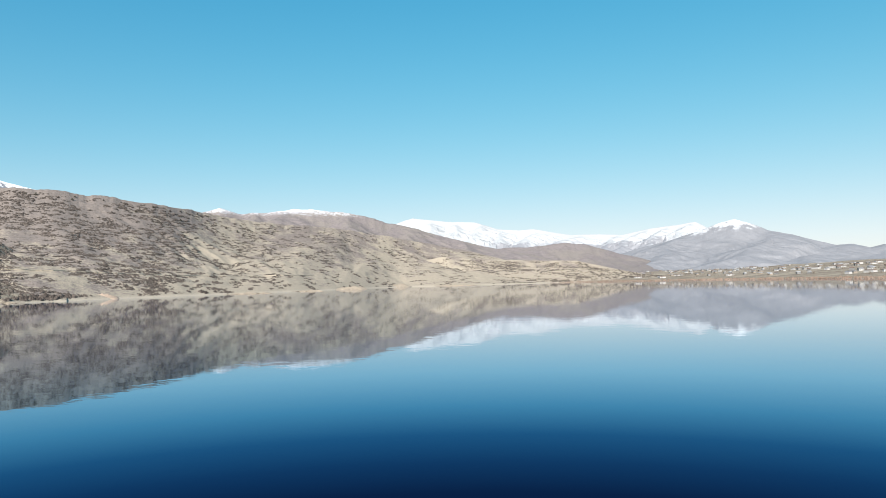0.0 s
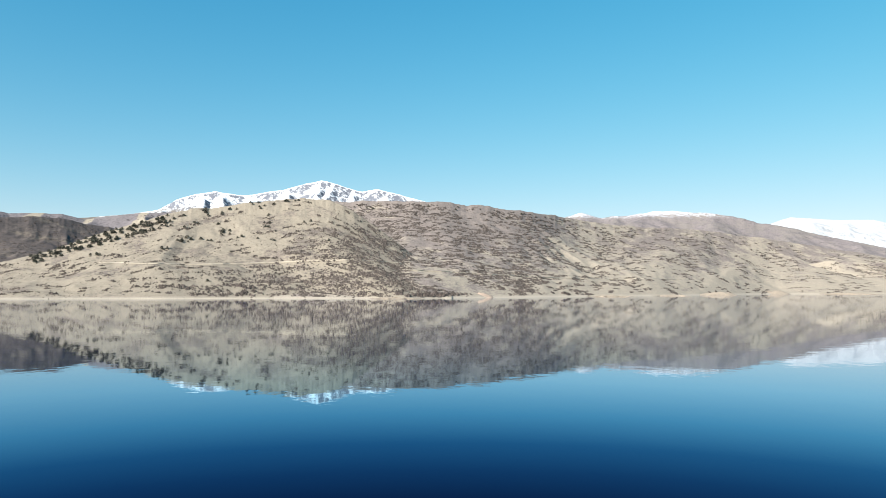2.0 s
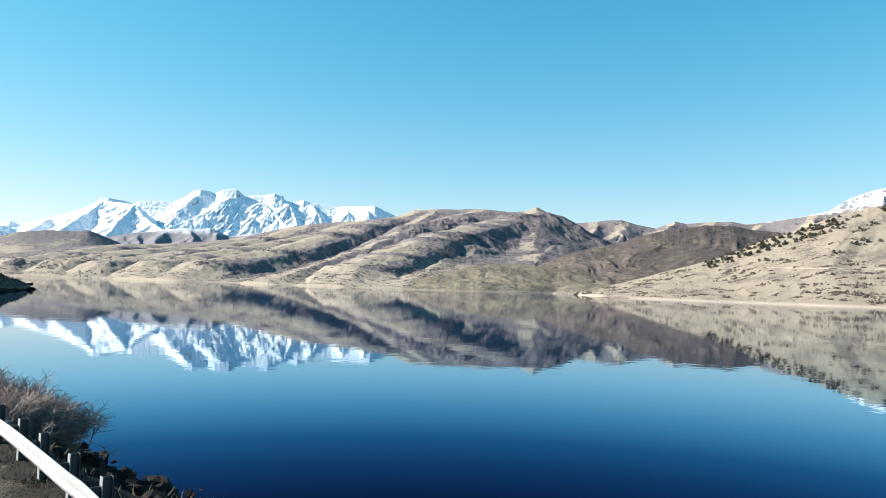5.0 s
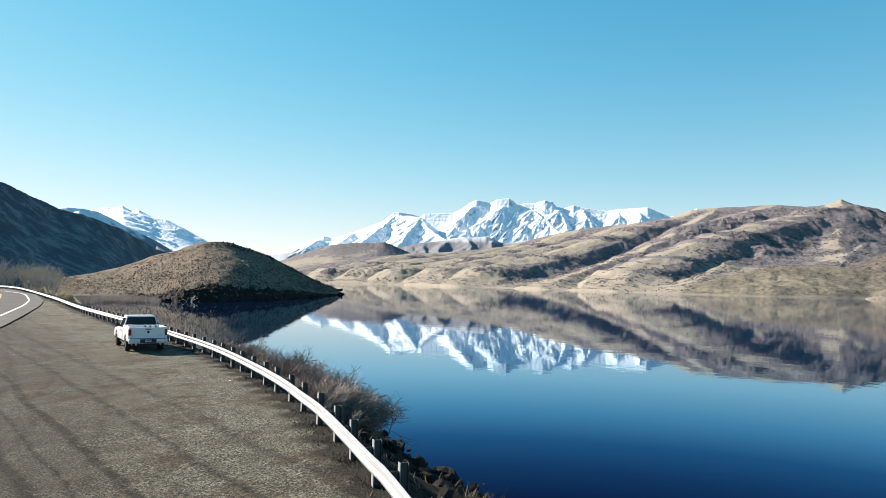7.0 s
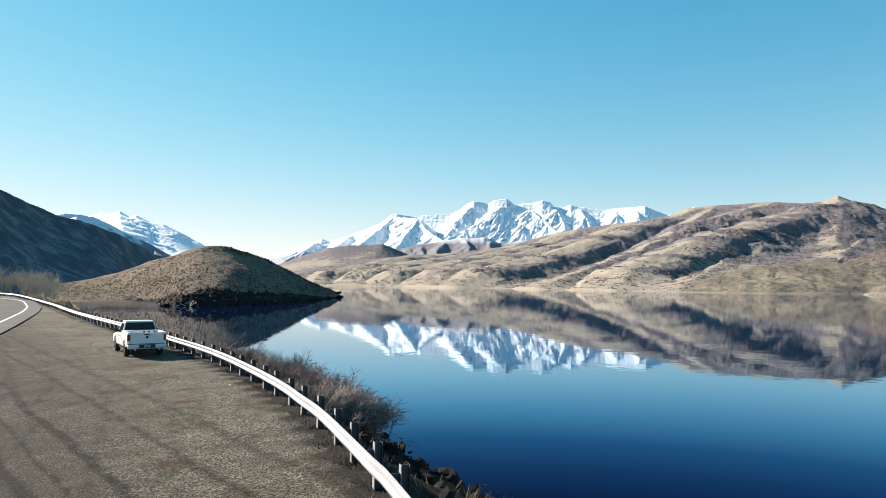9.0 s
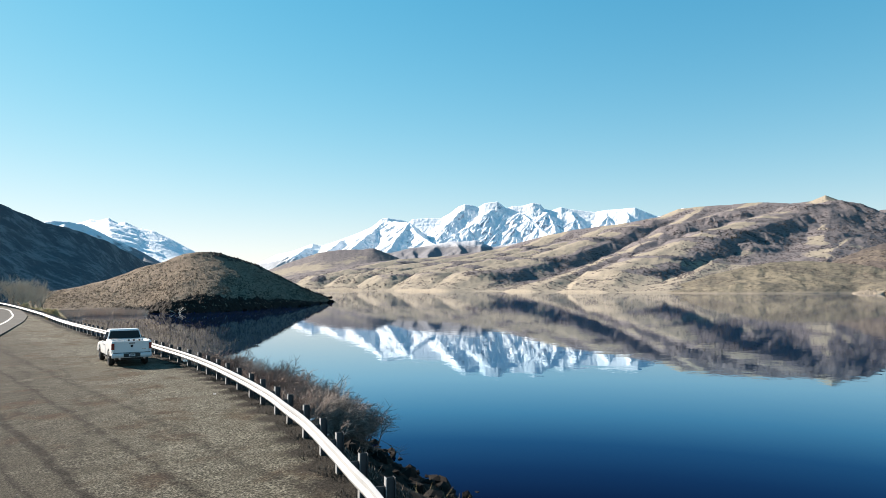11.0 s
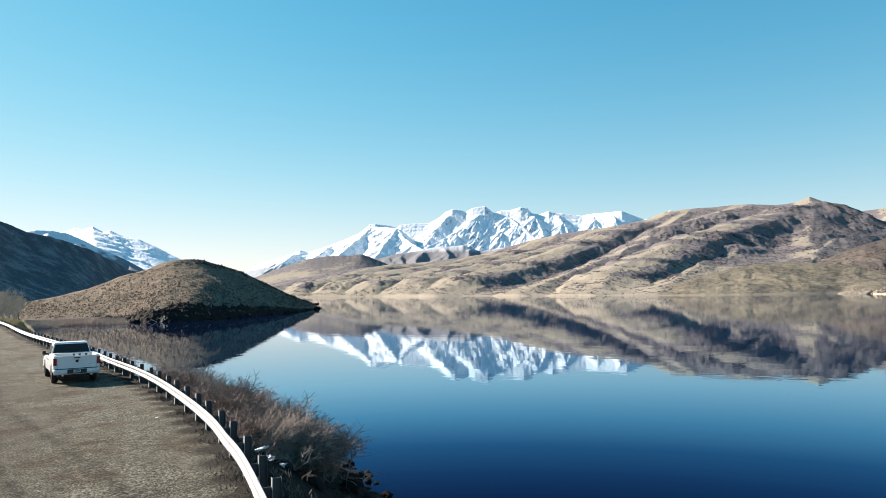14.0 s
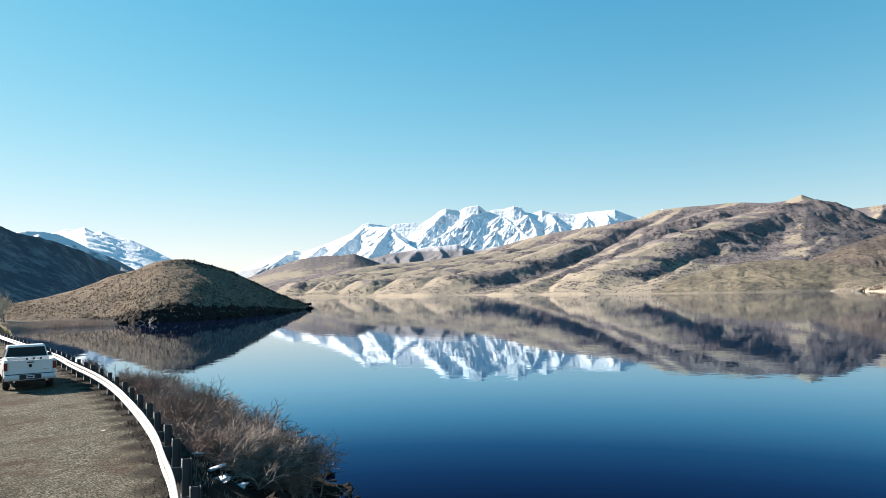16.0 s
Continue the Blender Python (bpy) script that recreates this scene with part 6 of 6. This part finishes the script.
# low dark bank round the foot of the hill, ragged along its top
ix, iy, iz, irows = SURFACES["island_hill"]
ib = np.degrees(np.arctan2(-ix[0], iy[0])) % 360
pick = np.flatnonzero((ib > 113.6) & (ib < 130.6))
level = np.linspace(0.004, 0.2, 56)[:, None] * (irows - 1)
lo_row, part_row = level.astype(int), level - level.astype(int)
def on_slope(g):
    return g[lo_row, pick[None]] * (1 - part_row) + g[lo_row + 1, pick[None]] * part_row
bx, by, bz = on_slope(ix), on_slope(iy), on_slope(iz)
tall = np.interp(-ib[pick], [-130.6, -130, -128, -126.6, -124.6, -122.5, -119, -113.6], [0, 1.0, 2.0, 4.0, 5.4, 4.6, 3.6, 1.2])[None]
tall = tall * (1 + 0.5 * fbm(ib[pick][None] * 0.9, ib[pick][None] * 0 + 2.2, 4, 61)) + 0.9 * fbm(bx / 2.5, by / 2.5, 3, 64)
bz = np.where(bz < tall, bz + 0.35 + 0.7 * fbm(bx / 1.7, by / 1.7, 4, 62), bz - 1.2)
o = new("cut_bank", grid_mesh("cut_bank", bx, by, bz, False))
o.data.materials.append(rock_dark)
tagged(o, "low dark bank at the foot of the domed hill", "bank")
# bleached snag at the waterline
b = radians(126.1)
r = float(np.interp(-126.1, -fb, np.hypot(fp[:, 0], fp[:, 1]))) - 1.5
pc = Pieces()
for k in range(5):
    grow(pc, rs, (rs.uniform(-1, 1), rs.uniform(-1, 1), 0), (rs.gauss(0, 0.9), rs.gauss(0, 0.9), 0.8), 1.3, 0.1, 2, 0.6, (2, 3))
snag = new("driftwood", pc.mesh("driftwood", dead_wood))
snag.matrix_basis = pose(-math.sin(b) * r, math.cos(b) * r, 0.1)
tagged(snag, "bleached dead tree lying at the water's edge", "driftwood")


# ---- pale cut banks and ledges on the far shore ----
def bluff(b0, b1, radius, height, seed, mat, label="pale eroded earth bluff above the waterline"):
    """A short steep scarp of bare earth, facing the lake."""
    cols = 60
    az = np.radians(np.linspace(b0, b1, cols))[None]
    t = np.linspace(0, 1, 16)[:, None]
    env = np.sin(np.linspace(0, np.pi, cols))[None] ** 0.7
    wob = fbm(np.linspace(0, 9, cols)[None] + 0 * t, t * 2 + seed, 4, seed)
    r = radius + 3 * wob + t * height * 1.5 + 14 * np.clip(t - 0.8, 0, 1)
    z = -0.6 + (height * (0.62 + 0.28 * wob) * env) * np.clip(t * 1.35, 0, 1) - 8 * np.clip(t - 0.82, 0, 1) * 5
    o = new("bluff", grid_mesh("bluff", -np.sin(az) * r, np.cos(az) * r, z))
    o.data.materials.append(mat)
    tagged(o, label, "bluff", "earth bluffs on the far shore")


for b0, b1, radius, height, seed in ((5.4, 2.6, 1480, 12, 1), (9.3, 6.2, 1130, 9, 2), (18.5, 13.6, 835, 3.5, 3), (13, 9.4, 950, 3.5, 4), (73.6, 71.4, 985, 8, 6),
                                     (70.5, 66.5, 715, 3, 7), (36.5, 31.5, 604, 3.5, 9), (1.5, -3.5, 1530, 5, 10)):
    bluff(b0, b1, radius, height, seed, pale_earth)
bluff(28.1, 25.6, 690, 9, 12, red_earth, "reddish eroded cut bank above the waterline")


def ledge_track(surface, level, width, label, j0=0.0, j1=1.0):
    """An old graded track that follows one level across a slope."""
    x, y, z, rows = SURFACES[surface]
    cols = x.shape[1]
    pts = []
    for j in range(int(j0 * (cols - 1)), int(j1 * (cols - 1)), 2):
        zz = z[:rows, j]
        lev = level + 3.0 * math.sin(j * 0.013)
        hit = np.flatnonzero((zz[:-1] < lev) & (zz[1:] >= lev))
        if len(hit):
            i = hit[0]
            f = (lev - zz[i]) / (zz[i + 1] - zz[i])
            pts.append((x[i, j] * (1 - f) + x[i + 1, j] * f, y[i, j] * (1 - f) + y[i + 1, j] * f, lev))
    p = np.array(pts)
    d = np.hypot(p[:, 0], p[:, 1])[:, None]
    n = p[:, :2] / d
    a, c = p[:, :2] - n * width * 0.5, p[:, :2] + n * width * 0.5
    rowsx = np.stack([a[:, 0], a[:, 0], c[:, 0], c[:, 0]])
    rowsy = np.stack([a[:, 1], a[:, 1], c[:, 1], c[:, 1]])
    rowsz = np.stack([p[:, 2] - 1.2, p[:, 2] + 0.35, p[:, 2] + 0.7, p[:, 2] - 1.5])
    o = new("ledge_track", grid_mesh("ledge_track", rowsx, rowsy, rowsz, False))
    o.data.materials.append(dry_track)
    tagged(o, label, "track")


dry_track = plain("dry_track", (0.37, 0.32, 0.25), 0.95, vary=0.25, scale=0.15)
ledge_track("brush_hill", 27, 5, "old pale track cut level across the brushy hillside", 0.16, 0.62)
ledge_track("juniper_hill", 37, 2.2, "faint old track cut level across the grassy hill", 0.35, 0.93)

# ---- the valley town across the lake ----
wall_mats = [plain("house_wall_white", (0.36, 0.355, 0.35), 0.8), plain("house_wall_tan", (0.22, 0.185, 0.15), 0.8), plain("house_wall_grey", (0.17, 0.17, 0.17), 0.8)]
roof_mats = [plain("roof_grey", (0.16, 0.16, 0.17), 0.8), plain("roof_brown", (0.14, 0.1, 0.08), 0.8), plain("roof_pale", (0.3, 0.3, 0.31), 0.7)]
pane = tinted_glass()


def house(k, w, d, h, rise):
    e = empty("house", "small distant house of the valley town", "house", "houses of the valley town", pose(0, 0, -80))
    bm = bmesh.new()
    box(bm, -w / 2, w / 2, -d / 2, d / 2, -2, h)
    part("wall", bm, wall_mats[k % 3], e)
    bm = bmesh.new()
    o = 0.5
    vs = [bm.verts.new(p) for p in ((-w / 2 - o, -d / 2 - o, h), (w / 2 + o, -d / 2 - o, h), (w / 2 + o, d / 2 + o, h), (-w / 2 - o, d / 2 + o, h),
                                    (-w / 2 - o, 0, h + rise), (w / 2 + o, 0, h + rise))]
    for f in ((0, 3, 2, 1), (0, 1, 5, 4), (2, 3, 4, 5), (0, 4, 3), (1, 2, 5)):
        bm.faces.new([vs[i] for i in f])
    part("roof", bm, roof_mats[(k // 2) % 3], e)
    for x in (-w * 0.28, w * 0.28):
        bm = bmesh.new()
        box(bm, x - 0.9, x + 0.9, -d / 2 - 0.06, -d / 2 + 0.05, h * 0.35, h * 0.72)
        part("window", bm, pane, e)
    return e


def town_tree(seed):
    rs2 = random.Random(seed)
    e = empty("town_tree", "dark bare-branched tree among the houses", "tree", "trees of the valley town", pose(0, 0, -80))
    pc = Pieces()
    twig(pc, (0, 0, -2), (0, 0, 5), 0.5, 0.25)
    o = new("trunk", pc.mesh("trunk", bark_grey))
    o.parent = e
    pc = Pieces()
    for k in range(60):
        a, t = rs2.uniform(0, 6.283), rs2.random()
        r = 3.6 * math.sqrt(rs2.random()) * (1.1 - 0.7 * abs(t - 0.4))
        c = np.array([math.cos(a) * r, math.sin(a) * r, 2.5 + t * 8])
        pts = [c + rs2.uniform(0.7, 1.4) * np.array([rs2.gauss(0, 0.7), rs2.gauss(0, 0.7), rs2.gauss(0, 0.7)]) for q in range(4)]
        pc.add(pts, [(0, 1, 2), (0, 2, 3), (0, 3, 1), (1, 3, 2)])
    o = new("crown", pc.mesh("crown", conifer_far))
    o.parent = e
    return e


def valley_spot(rs, near, far):
    b = rs.uniform(-36, -12)
    shore_r = np.interp(-b, [8, 14, 19, 26, 33, 60], [1800, 1750, 1650, 1350, 1000, 800])
    r = shore_r + rs.uniform(near, far)
    x, y = -math.sin(radians(b)) * r, math.cos(radians(b)) * r
    return x, y, float(np.clip((r - shore_r) * 0.028, -4, 70)) + min(max((r - shore_r) / 300, 0), 1) * 4 * float(fbm(np.array([x / 240]), np.array([y / 240]), 3, 16)[0])


houses = [house(k, *s) for k, s in enumerate(((12, 9, 4.5, 3), (14, 9, 4, 2.5), (10, 8, 5.5, 3), (24, 13, 5, 2), (13, 10, 4, 2.5), (10, 8, 4.5, 2.5)))]
rs = random.Random(41)
for k in range(210):
    x, y, z = valley_spot(rs, 230, 1300)
    m = pose(x, y, z, 0, 0, rs.choice((0, 90, 25, 115)) + rs.uniform(-8, 8)) @ Matrix.Scale(0.75, 4)
    if k < 6:
        houses[k].matrix_basis = m
    else:
        copy_thing(houses[rs.randrange(6)], Matrix()).matrix_basis = m
town_trees = [town_tree(k) for k in range(3)]
for k in range(190):
    x, y, z = valley_spot(rs, 150, 1300)
    m = pose(x, y, z, 0, 0, rs.uniform(0, 360)) @ Matrix.Diagonal((0.5, 0.5, rs.uniform(0.35, 0.6), 1))
    if k < 3:
        town_trees[k].matrix_basis = m
    else:
        copy_thing(town_trees[k % 3], Matrix()).matrix_basis = m
places = []
for k in range(1400):
    b = rs.uniform(-40, -9)
    shore_r = np.interp(-b, [8, 14, 19, 26, 33, 60], [1800, 1750, 1650, 1350, 1000, 800])
    r = shore_r + rs.uniform(-12, 70)
    places.append((-math.sin(radians(b)) * r, math.cos(radians(b)) * r, max(0.0, (r - shore_r) * 0.028), rs.uniform(1.5, 3.2)))
shore_rust = plain("rust_reeds", (0.23, 0.165, 0.13), 0.95, vary=0.3, scale=0.05)
tuft_field("shore_reeds", places, shore_rust, "rust-brown reeds along the valley shore", "reeds", 0.9, 12, 9, 0.3, 0.35)
